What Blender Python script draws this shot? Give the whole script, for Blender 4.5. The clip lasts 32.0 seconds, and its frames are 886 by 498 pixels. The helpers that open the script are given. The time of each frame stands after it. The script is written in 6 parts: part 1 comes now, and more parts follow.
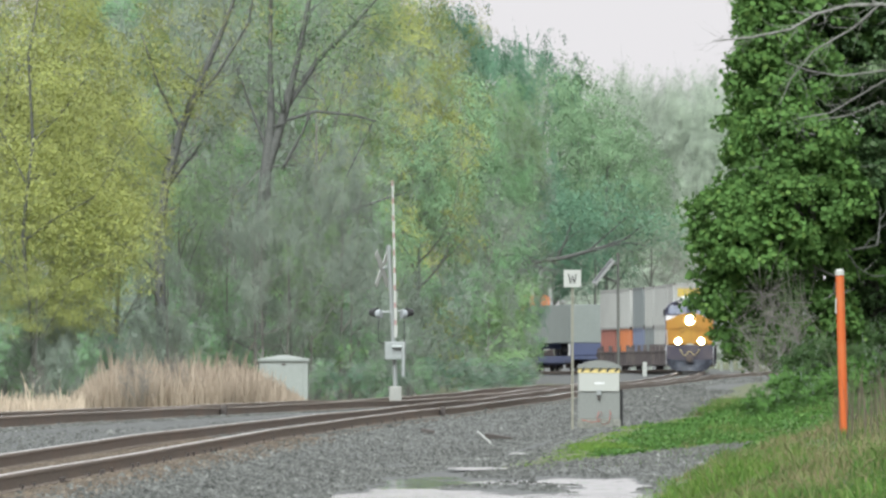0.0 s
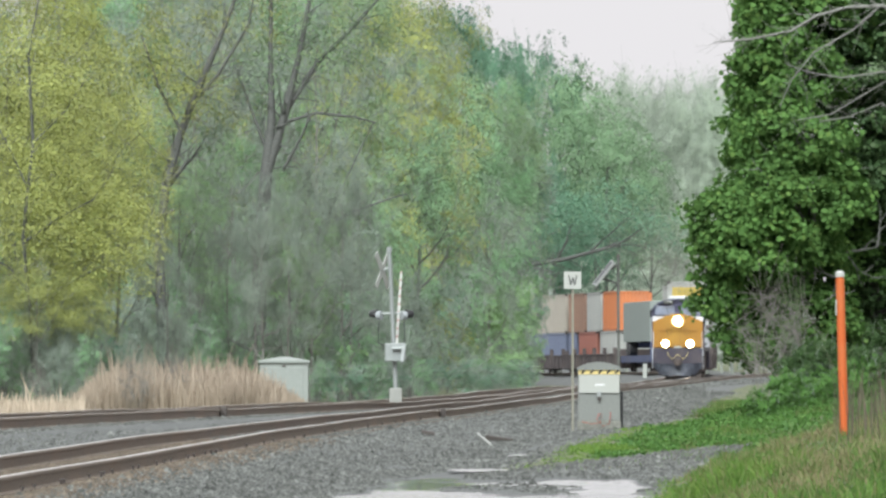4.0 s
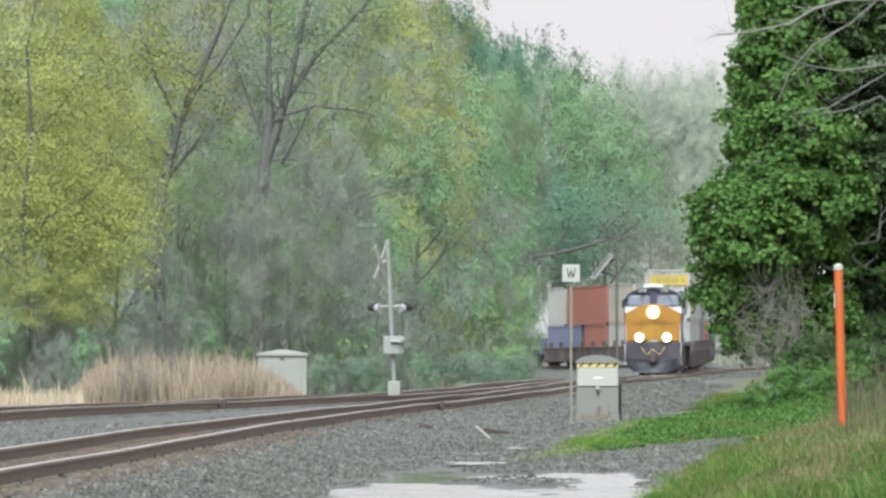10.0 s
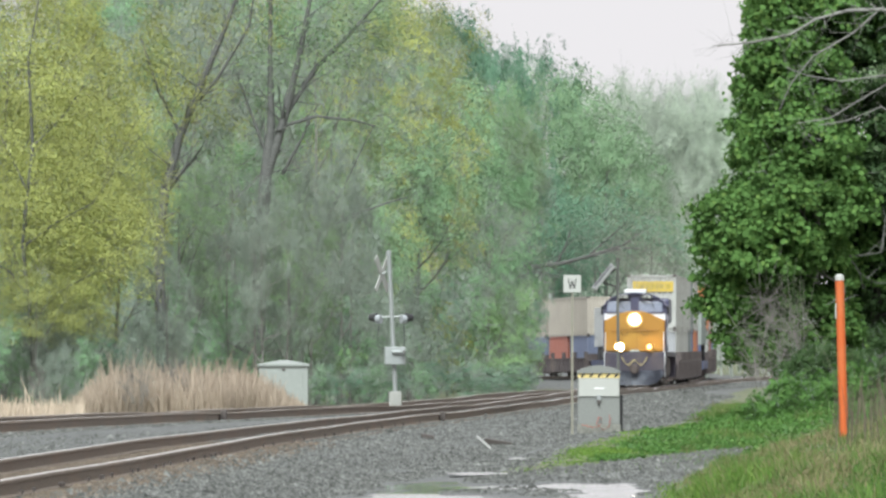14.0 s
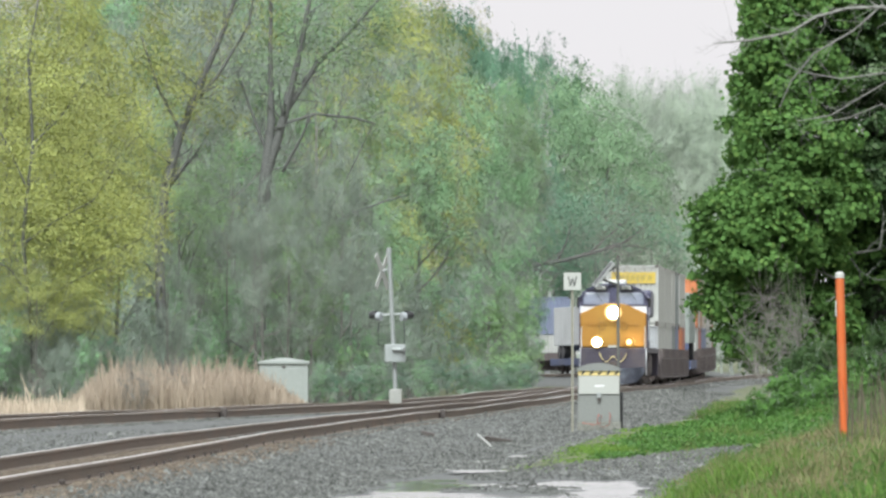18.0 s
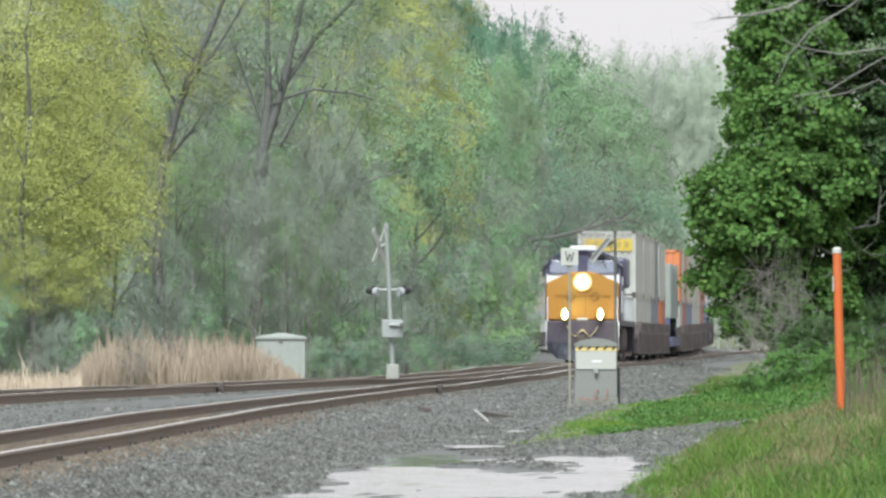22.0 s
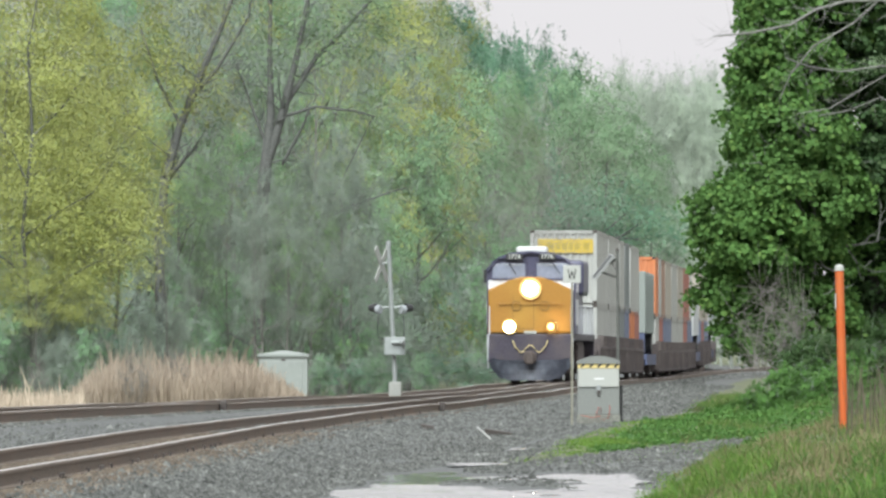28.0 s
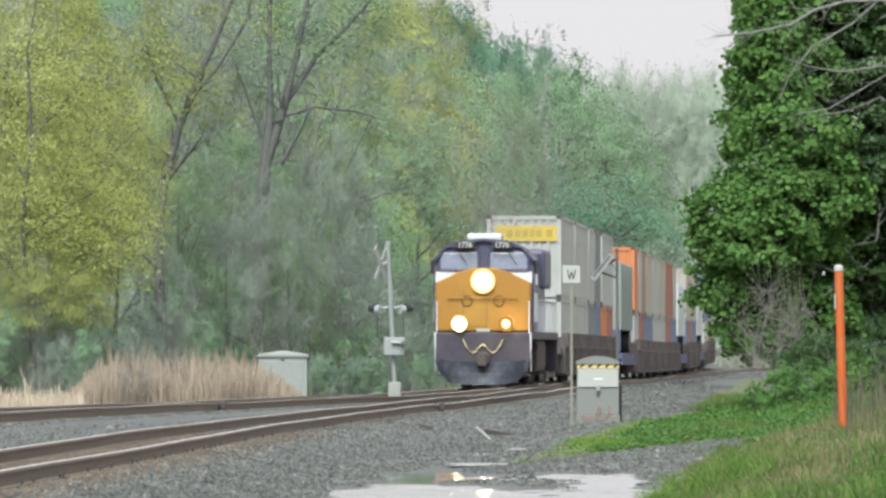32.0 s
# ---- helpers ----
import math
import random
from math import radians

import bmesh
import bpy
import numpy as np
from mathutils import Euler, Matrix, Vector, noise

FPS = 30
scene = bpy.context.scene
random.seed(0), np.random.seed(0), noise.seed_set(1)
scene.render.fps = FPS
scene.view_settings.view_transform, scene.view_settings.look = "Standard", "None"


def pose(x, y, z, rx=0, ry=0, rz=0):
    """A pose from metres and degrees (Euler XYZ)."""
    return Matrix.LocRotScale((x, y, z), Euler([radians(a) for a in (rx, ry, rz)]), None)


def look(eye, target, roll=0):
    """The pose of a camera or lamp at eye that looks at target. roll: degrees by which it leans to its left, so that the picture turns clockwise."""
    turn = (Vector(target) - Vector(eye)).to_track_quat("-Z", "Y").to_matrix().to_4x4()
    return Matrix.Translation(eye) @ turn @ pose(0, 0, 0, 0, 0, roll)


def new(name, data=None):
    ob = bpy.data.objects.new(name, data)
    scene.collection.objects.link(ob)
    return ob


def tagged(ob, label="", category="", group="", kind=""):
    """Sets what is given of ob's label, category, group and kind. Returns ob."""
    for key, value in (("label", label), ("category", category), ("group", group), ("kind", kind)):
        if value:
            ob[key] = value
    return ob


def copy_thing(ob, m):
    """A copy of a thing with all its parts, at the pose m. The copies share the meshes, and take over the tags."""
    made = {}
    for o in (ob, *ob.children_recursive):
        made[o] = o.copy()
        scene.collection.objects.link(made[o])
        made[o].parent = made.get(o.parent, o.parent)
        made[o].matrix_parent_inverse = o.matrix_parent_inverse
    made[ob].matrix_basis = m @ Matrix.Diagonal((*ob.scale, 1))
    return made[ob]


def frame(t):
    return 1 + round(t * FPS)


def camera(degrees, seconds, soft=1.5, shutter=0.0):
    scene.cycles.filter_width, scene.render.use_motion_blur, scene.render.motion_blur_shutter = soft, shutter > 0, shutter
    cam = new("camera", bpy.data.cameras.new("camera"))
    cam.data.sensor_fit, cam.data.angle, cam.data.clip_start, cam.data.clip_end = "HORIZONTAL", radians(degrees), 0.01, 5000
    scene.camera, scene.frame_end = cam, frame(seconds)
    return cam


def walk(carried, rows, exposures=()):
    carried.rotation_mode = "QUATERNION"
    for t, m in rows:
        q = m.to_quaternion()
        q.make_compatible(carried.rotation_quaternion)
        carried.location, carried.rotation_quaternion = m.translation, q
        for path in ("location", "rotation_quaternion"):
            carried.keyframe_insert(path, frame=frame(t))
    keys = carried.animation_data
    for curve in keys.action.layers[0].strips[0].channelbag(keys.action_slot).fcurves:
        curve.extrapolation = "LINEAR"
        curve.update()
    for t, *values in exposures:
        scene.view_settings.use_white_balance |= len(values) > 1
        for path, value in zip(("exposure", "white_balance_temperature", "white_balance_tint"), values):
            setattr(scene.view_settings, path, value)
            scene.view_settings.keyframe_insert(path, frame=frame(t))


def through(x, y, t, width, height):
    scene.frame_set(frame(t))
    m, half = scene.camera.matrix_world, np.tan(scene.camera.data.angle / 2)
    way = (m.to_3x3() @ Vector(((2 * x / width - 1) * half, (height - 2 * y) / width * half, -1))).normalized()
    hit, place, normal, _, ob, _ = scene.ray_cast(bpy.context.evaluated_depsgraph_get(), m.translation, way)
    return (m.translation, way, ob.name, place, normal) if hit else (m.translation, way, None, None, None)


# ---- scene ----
# ---- camera: a long lens on a stand, nudged now and then ----
FOCAL = 16000.0          # focal length in units of 1/1568 of the picture's width
EYE = (0.0, 0.0, 1.25)   # rail heads near the camera are at z = 0
cam = camera(2 * math.degrees(math.atan(784 / FOCAL)), 32.0, soft=2.7)


def aim(dx, dy):
    return look(EYE, (-dx / FOCAL * 1000, 1000, EYE[2] + (181 + dy) / FOCAL * 1000))


# seconds, and sideways and downward nudges of the view in units of 1/FOCAL
walk(cam, [
    (0, aim(0, 0)), (0.5, aim(-1, 0.2)), (1, aim(-0.3, 1.2)), (1.5, aim(0.2, 0.5)), (2, aim(-0.4, -0.2)), (2.5, aim(-0.3, 1.1)), (3, aim(-1.2, -0.2)),
    (3.5, aim(0.2, 2.9)), (5.5, aim(0.5, 1.2)), (6, aim(0.3, -4.9)), (6.5, aim(0.3, -5.8)), (7, aim(0.8, -0.5)), (7.5, aim(0, -1.7)),
    (8, aim(0.8, 3)), (8.5, aim(-0.3, 1.5)), (9, aim(0.3, 5.4)), (9.5, aim(0.9, 6.3)), (10, aim(-2.4, -9.6)), (10.5, aim(-0.9, -32.5)),
    (11, aim(0.5, -34.4)), (11.5, aim(0.8, -23.5)), (12, aim(1.1, -14.2)), (12.5, aim(3.7, -7)), (13, aim(6.3, 1.4)), (13.5, aim(1.7, 6.3)),
    (14, aim(-0.3, 9)), (14.5, aim(0.2, 7.8)), (16.5, aim(0.5, 5.5)), (17, aim(-0.3, 4.4)), (17.5, aim(0.2, 4.3)), (18, aim(0, 4.7)),
    (18.5, aim(0, 4.4)), (19, aim(-0.3, 5.7)), (19.5, aim(-0.5, 6.6)), (20, aim(-2.6, 1.8)), (20.5, aim(-4.4, -23.6)), (21, aim(-6.1, -38.1)),
    (21.5, aim(-6.1, -46.2)), (22, aim(-5, -39)), (22.5, aim(-1.7, -26.5)), (23, aim(1.9, -13.5)), (23.5, aim(3.2, -5.5)), (24, aim(-1.7, -6)),
    (24.5, aim(-1.5, -5.5)), (25, aim(-1.1, -6)), (25.5, aim(-1.5, -5.1)), (27.5, aim(-5.1, -6.3)), (28, aim(-0.8, -8)), (28.5, aim(-1.7, -9.2)),
    (29, aim(-1.8, -6.5)), (29.5, aim(-1.7, -6.5)), (30, aim(-2, -7.8)), (30.5, aim(-1.5, -7.7)), (31, aim(-2.4, -9.2)), (31.5, aim(-1.8, -8.2)),
    (32, aim(-1.7, -7.7)),
], [(0, 0.9), (7, 0.92), (13, 0.95), (20, 0.96), (25, 0.91), (32, 0.89)])

# ---- light: a bright overcast sky, low soft sun behind the clouds ----
world = bpy.data.worlds.new("overcast_sky")
scene.world = world
world.use_nodes = True
wn, wl = world.node_tree.nodes, world.node_tree.links
sky = wn.new("ShaderNodeTexSky")
sky.sky_type, sky.sun_disc = "NISHITA", False
sky.sun_elevation, sky.sun_rotation = radians(49), radians(191)
sky.dust_density = 6.0
cloud = wn.new("ShaderNodeMix")
cloud.data_type = "RGBA"
cloud.inputs["Factor"].default_value = 0.93
wl.new(sky.outputs["Color"], cloud.inputs["A"])
cloud.inputs["B"].default_value = (4.68, 4.6, 4.74, 1)
wl.new(cloud.outputs["Result"], wn["Background"].inputs["Color"])
wn["Background"].inputs["Strength"].default_value = 0.1

sun_data = bpy.data.lights.new("sun", "SUN")
sun_data.energy, sun_data.angle, sun_data.color = 3.6, radians(40), (0.93, 1.0, 1.0)
sun = new("sun", sun_data)
sun.matrix_world = look((0, 0, 0), (0.12, 0.64, -0.76))

# ---- materials ----
def mat(name, colour, rough=0.7, metal=0.0, vary=0.25, scale=3.0, bump=0.15, dirt=None, dirt_amount=0.35,
        dirt_scale=0.6, spec=0.5, bump_scale=None):
    m = bpy.data.materials.new(name)
    m.use_nodes = True
    n, l = m.node_tree.nodes, m.node_tree.links
    b = n["Principled BSDF"]
    b.inputs["Roughness"].default_value, b.inputs["Metallic"].default_value = rough, metal
    b.inputs["Specular IOR Level"].default_value = spec
    co = n.new("ShaderNodeTexCoord")
    fine = n.new("ShaderNodeTexNoise")
    fine.inputs["Scale"].default_value, fine.inputs["Detail"].default_value = scale * 6, 6
    wide = n.new("ShaderNodeTexNoise")
    wide.inputs["Scale"].default_value, wide.inputs["Detail"].default_value = dirt_scale, 5
    for t in (fine, wide):
        l.new(co.outputs["Object"], t.inputs["Vector"])
    ramp = n.new("ShaderNodeValToRGB")
    ramp.color_ramp.elements[0].position, ramp.color_ramp.elements[1].position = 0.3, 0.7
    ramp.color_ramp.elements[0].color = (*[c * (1 - vary) for c in colour], 1)
    ramp.color_ramp.elements[1].color = (*[min(1, c * (1 + vary)) for c in colour], 1)
    l.new(fine.outputs["Fac"], ramp.inputs["Fac"])
    mix = n.new("ShaderNodeMix")
    mix.data_type = "RGBA"
    l.new(ramp.outputs["Color"], mix.inputs["A"])
    d = dirt or [c * 0.55 for c in colour]
    mix.inputs["B"].default_value = (*d, 1)
    step = n.new("ShaderNodeMapRange")
    step.inputs["From Min"].default_value, step.inputs["From Max"].default_value = 0.48, 0.75
    step.inputs["To Max"].default_value = dirt_amount
    l.new(wide.outputs["Fac"], step.inputs["Value"])
    l.new(step.outputs["Result"], mix.inputs["Factor"])
    l.new(mix.outputs["Result"], b.inputs["Base Color"])
    if bump:
        bp = n.new("ShaderNodeBump")
        bp.inputs["Strength"].default_value, bp.inputs["Distance"].default_value = bump, 0.02
        if bump_scale:
            f2 = n.new("ShaderNodeTexNoise")
            f2.inputs["Scale"].default_value = bump_scale
            l.new(co.outputs["Object"], f2.inputs["Vector"])
            l.new(f2.outputs["Fac"], bp.inputs["Height"])
        else:
            l.new(fine.outputs["Fac"], bp.inputs["Height"])
        l.new(bp.outputs["Normal"], b.inputs["Normal"])
    return m


def leaf_mat(name, dark, light, other=None, through=0.35, rough=0.55, patch=0.45):
    """Leaves: each leaf takes its own shade; some light comes through them."""
    m = bpy.data.materials.new(name)
    m.use_nodes = True
    n, l = m.node_tree.nodes, m.node_tree.links
    b = n["Principled BSDF"]
    b.inputs["Roughness"].default_value = rough
    b.inputs["Specular IOR Level"].default_value = 0.2
    geo, info = n.new("ShaderNodeNewGeometry"), n.new("ShaderNodeObjectInfo")
    ramp = n.new("ShaderNodeValToRGB")
    ramp.color_ramp.elements[0].color = (*dark, 1)
    ramp.color_ramp.elements[1].color = (*light, 1)
    if other:
        e = ramp.color_ramp.elements.new(0.82)
        e.color = (*light, 1)
        ramp.color_ramp.elements[2].color = (*other, 1)
    l.new(geo.outputs["Random Per Island"], ramp.inputs["Fac"])
    hue = n.new("ShaderNodeHueSaturation")
    mr = n.new("ShaderNodeMapRange")
    mr.inputs["To Min"].default_value, mr.inputs["To Max"].default_value = 0.8, 1.2
    l.new(info.outputs["Random"], mr.inputs["Value"])
    # uneven growth: broad lighter and darker patches
    co, noise, span = n.new("ShaderNodeTexCoord"), n.new("ShaderNodeTexNoise"), n.new("ShaderNodeMapRange")
    noise.inputs["Scale"].default_value, noise.inputs["Detail"].default_value = patch, 3
    span.inputs["From Min"].default_value, span.inputs["From Max"].default_value = 0.3, 0.7
    span.inputs["To Min"].default_value, span.inputs["To Max"].default_value = 0.76, 1.22
    l.new(co.outputs["Object"], noise.inputs["Vector"])
    l.new(noise.outputs["Fac"], span.inputs["Value"])
    both = n.new("ShaderNodeMath")
    both.operation = "MULTIPLY"
    l.new(mr.outputs["Result"], both.inputs[0])
    l.new(span.outputs["Result"], both.inputs[1])
    l.new(both.outputs["Value"], hue.inputs["Value"])
    l.new(ramp.outputs["Color"], hue.inputs["Color"])
    l.new(hue.outputs["Color"], b.inputs["Base Color"])
    tr = n.new("ShaderNodeBsdfTranslucent")
    l.new(hue.outputs["Color"], tr.inputs["Color"])
    mx = n.new("ShaderNodeMixShader")
    mx.inputs["Fac"].default_value = through
    l.new(b.outputs["BSDF"], mx.inputs[1])
    l.new(tr.outputs["BSDF"], mx.inputs[2])
    l.new(mx.outputs["Shader"], n["Material Output"].inputs["Surface"])
    return m


def lamp_mat(name, colour, power):
    m = bpy.data.materials.new(name)
    m.use_nodes = True
    b = m.node_tree.nodes["Principled BSDF"]
    b.inputs["Base Color"].default_value = (0.5, 0.35, 0.15, 1)
    b.inputs["Emission Color"].default_value = (*colour, 1)
    b.inputs["Emission Strength"].default_value = power
    return m


M_BALLAST = mat("ballast", (0.088, 0.092, 0.09), 0.95, vary=0.45, scale=2.2, bump=0.9, dirt=(0.118, 0.12, 0.115), dirt_amount=0.7, dirt_scale=1.3)
M_RUSTSTONE = leaf_mat("rust_stained_stone", (0.08, 0.066, 0.052), (0.135, 0.108, 0.082), (0.17, 0.145, 0.118), through=0.0, rough=0.95)
M_RUSTGROUND = mat("rust_stained_ballast", (0.115, 0.09, 0.066), 0.95, vary=0.4, scale=2.2, bump=0.8)
M_STONE = leaf_mat("crushed_stone", (0.038, 0.04, 0.037), (0.118, 0.121, 0.113), (0.19, 0.195, 0.184), through=0.0, rough=0.95)
M_RUST = mat("rusty_rail_steel", (0.17, 0.14, 0.112), 0.8, 0.0, vary=0.3, scale=4, bump=0.2, dirt=(0.21, 0.15, 0.11), dirt_amount=0.6, dirt_scale=0.4)
M_RAILTOP = mat("polished_rail_head", (0.86, 0.85, 0.84), 0.55, 1.0, vary=0.1, scale=1, bump=0.03, dirt_amount=0.15)
M_TIE = mat("weathered_tie", (0.1, 0.08, 0.065), 0.9, vary=0.4, scale=5, bump=0.4)
M_IRON = mat("dark_iron", (0.06, 0.05, 0.045), 0.75, vary=0.4, scale=6)
M_GALV = mat("galvanised_steel", (0.28, 0.3, 0.295), 0.5, 0.35, vary=0.12, scale=5, bump=0.05)
M_WHITE = mat("white_paint", (0.5, 0.51, 0.495), 0.5, vary=0.06, scale=4, bump=0.05, dirt_amount=0.25)
M_SIGNWHITE = mat("sign_white", (0.35, 0.36, 0.335), 0.5, vary=0.04, scale=6, bump=0.02, dirt_amount=0.15)
M_BLACK = mat("black_paint", (0.025, 0.025, 0.027), 0.55, vary=0.3, scale=5)
M_CABGREY = mat("grey_cabinet_paint", (0.17, 0.18, 0.168), 0.55, vary=0.1, scale=4, bump=0.05, dirt_amount=0.3)
M_CONCRETE = mat("concrete", (0.28, 0.285, 0.265), 0.9, vary=0.15, scale=4, bump=0.3)
M_ORANGE = mat("orange_marker", (0.43, 0.085, 0.014), 0.55, vary=0.1, scale=6, bump=0.05, dirt=(0.4, 0.16, 0.06), dirt_amount=0.5, dirt_scale=2.0)
M_YELLOW = mat("yellow_paint", (0.3, 0.145, 0.022), 0.45, vary=0.08, scale=2, bump=0.03, dirt=(0.45, 0.28, 0.05), dirt_amount=0.35)
M_LOCOBLUE = mat("dark_blue_paint", (0.056, 0.056, 0.1), 0.45, vary=0.2, scale=2, bump=0.03, dirt=(0.08, 0.075, 0.075), dirt_amount=0.5)
M_LOCOGREY = mat("light_grey_paint", (0.55, 0.57, 0.6), 0.45, vary=0.1, scale=2, bump=0.03)
M_UNDER = mat("brake_dust", (0.07, 0.055, 0.05), 0.85, vary=0.3, scale=3)
M_PANELFRAME = mat("dull_aluminium", (0.3, 0.31, 0.305), 0.5, 0.3, vary=0.1)
M_SOLAR = mat("solar_cells", (0.045, 0.048, 0.05), 0.5, vary=0.2, scale=3, bump=0.0, spec=0.3)
M_GRASSGROUND = mat("soil_and_grass", (0.085, 0.1, 0.05), 0.95, vary=0.4, scale=2, bump=0.6, dirt=(0.13, 0.11, 0.08), dirt_amount=0.6, dirt_scale=0.3)
M_BARK = mat("bark", (0.13, 0.135, 0.12), 0.95, vary=0.35, scale=3, bump=0.6)
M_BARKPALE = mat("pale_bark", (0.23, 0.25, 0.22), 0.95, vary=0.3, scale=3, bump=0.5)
M_BARKGREY = mat("grey_twig_bark", (0.165, 0.16, 0.145), 0.95, vary=0.3, scale=3, bump=0.4)
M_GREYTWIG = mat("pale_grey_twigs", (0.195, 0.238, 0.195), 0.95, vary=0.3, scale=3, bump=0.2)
M_BARKDARK = mat("dark_bark", (0.095, 0.098, 0.092), 0.95, vary=0.35, scale=3, bump=0.6)
M_BARKBARE = mat("bare_branch_bark", (0.17, 0.17, 0.155), 0.95, vary=0.3, scale=6, bump=0.4)
M_DRYTWIG = mat("dry_twigs", (0.16, 0.15, 0.135), 0.95, vary=0.3, scale=3, bump=0.2)
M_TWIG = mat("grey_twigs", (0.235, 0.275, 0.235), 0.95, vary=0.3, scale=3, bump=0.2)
M_GLASS = mat("cab_glass", (0.19, 0.215, 0.28), 0.08, vary=0.1, scale=1, bump=0.0, spec=0.9)
M_HEADLIGHT = lamp_mat("headlight_glow", (1.0, 0.86, 0.6), 70)
M_DITCH = lamp_mat("ditch_light_glow", (1.0, 0.8, 0.5), 22)
# lamp glare is put into two added glowing rings, no real lamp parts
M_INNER = lamp_mat("inner_glare_glow", (1.0, 0.72, 0.25), 1.3)
M_HALO = lamp_mat("outer_glare_glow", (1.0, 0.5, 0.12), 0.5)
M_DIMMED = lamp_mat("dimmed_lamp_glow", (1.0, 0.45, 0.16), 3.0)
M_WATER = mat("puddle_water", (0.2, 0.2, 0.19), 0.04, vary=0.05, scale=0.5, bump=0.0, spec=1.0)
M_REED = leaf_mat("dry_reeds", (0.41, 0.335, 0.26), (0.46, 0.385, 0.305), through=0.3, rough=0.9)
M_GRASS = leaf_mat("spring_grass", (0.038, 0.09, 0.02), (0.095, 0.185, 0.036), (0.145, 0.185, 0.055), through=0.3)
M_GRASSBRIGHT = leaf_mat("young_grass", (0.085, 0.17, 0.032), (0.145, 0.26, 0.045), (0.2, 0.26, 0.07), through=0.35)
M_LUSH = leaf_mat("lush_grass", (0.06, 0.13, 0.024), (0.11, 0.205, 0.036), (0.17, 0.225, 0.06), through=0.35)
M_STALK = leaf_mat("dry_stalks", (0.07, 0.062, 0.045), (0.14, 0.12, 0.085), through=0.0)
M_WEED = leaf_mat("lush_weeds", (0.055, 0.135, 0.032), (0.085, 0.19, 0.042), (0.125, 0.21, 0.06), through=0.3)
M_DRYGRASS = leaf_mat("dry_grass", (0.145, 0.132, 0.065), (0.245, 0.215, 0.118), through=0.2)
M_MAPLE = leaf_mat("maple_leaves", (0.066, 0.14, 0.038), (0.082, 0.165, 0.042), (0.11, 0.185, 0.046), through=0.34, rough=0.8)
# leaf green darkened in place of shade on the right-hand crown
M_SHADELEAF = leaf_mat("shade_darkened_leaves", (0.036, 0.076, 0.028), (0.05, 0.098, 0.032), (0.08, 0.12, 0.05), through=0.2, rough=0.6)
M_VERGE = leaf_mat("dull_shrub_leaves", (0.036, 0.078, 0.026), (0.056, 0.108, 0.034), (0.085, 0.13, 0.045), through=0.25)
# leaf colours of the wood are lightened, some blued, to carry distance haze
M_SPRING = leaf_mat("yellow_green_leaves", (0.278, 0.308, 0.102), (0.324, 0.348, 0.108), (0.244, 0.31, 0.138), through=0.28)
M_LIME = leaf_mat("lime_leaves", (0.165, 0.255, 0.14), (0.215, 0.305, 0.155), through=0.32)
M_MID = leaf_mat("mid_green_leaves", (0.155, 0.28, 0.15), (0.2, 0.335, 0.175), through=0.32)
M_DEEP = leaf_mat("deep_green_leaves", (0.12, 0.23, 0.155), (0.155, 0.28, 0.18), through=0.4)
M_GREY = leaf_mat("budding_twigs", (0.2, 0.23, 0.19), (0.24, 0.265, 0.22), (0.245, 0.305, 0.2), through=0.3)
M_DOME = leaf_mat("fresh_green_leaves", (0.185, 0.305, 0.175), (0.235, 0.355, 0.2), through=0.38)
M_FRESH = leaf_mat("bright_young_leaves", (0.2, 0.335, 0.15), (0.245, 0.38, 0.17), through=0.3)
# distance haze is put into this colour: lightened and greyed leaves
M_FAR = leaf_mat("haze_tinted_leaves", (0.39, 0.455, 0.37), (0.42, 0.485, 0.395), through=0.48)


# ---- mesh helpers ----
def obj(name, verts, faces, material, parent=None, label="", smooth=False):
    me = bpy.data.meshes.new(name)
    me.from_pydata([tuple(v) for v in verts], [], faces)
    if smooth:
        me.polygons.foreach_set("use_smooth", [True] * len(me.polygons))
    me.materials.append(material)
    ob = new(name, me)
    if parent:
        ob.parent = parent
    if label:
        ob["label"] = label
    return ob


def part(name, bm, material, parent=None, label="", smooth=False):
    me = bpy.data.meshes.new(name)
    bmesh.ops.recalc_face_normals(bm, faces=bm.faces)
    bm.to_mesh(me)
    bm.free()
    if smooth:
        me.polygons.foreach_set("use_smooth", [True] * len(me.polygons))
    me.materials.append(material)
    ob = new(name, me)
    if parent:
        ob.parent = parent
    if label:
        ob["label"] = label
    return ob


def box(bm, x0, x1, y0, y1, z0, z1, bevel=0.0, turn=None):
    r = bmesh.ops.create_cube(bm, size=1.0)
    m = Matrix.Translation(((x0 + x1) / 2, (y0 + y1) / 2, (z0 + z1) / 2)) @ Matrix.Diagonal((x1 - x0, y1 - y0, z1 - z0, 1))
    if turn:
        m = turn @ m
    bmesh.ops.transform(bm, matrix=m, verts=r["verts"])
    if bevel:
        edges = list({e for v in r["verts"] for e in v.link_edges})
        bmesh.ops.bevel(bm, geom=edges, offset=bevel, segments=2, profile=0.6, affect="EDGES")
    return bm


def cyl(bm, a, b, r0, r1=None, seg=12):
    a, b = Vector(a), Vector(b)
    d = b - a
    m = Matrix.Translation((a + b) / 2) @ d.to_track_quat("Z", "Y").to_matrix().to_4x4()
    bmesh.ops.create_cone(bm, cap_ends=True, segments=seg, radius1=r0, radius2=r0 if r1 is None else r1, depth=d.length, matrix=m)
    return bm


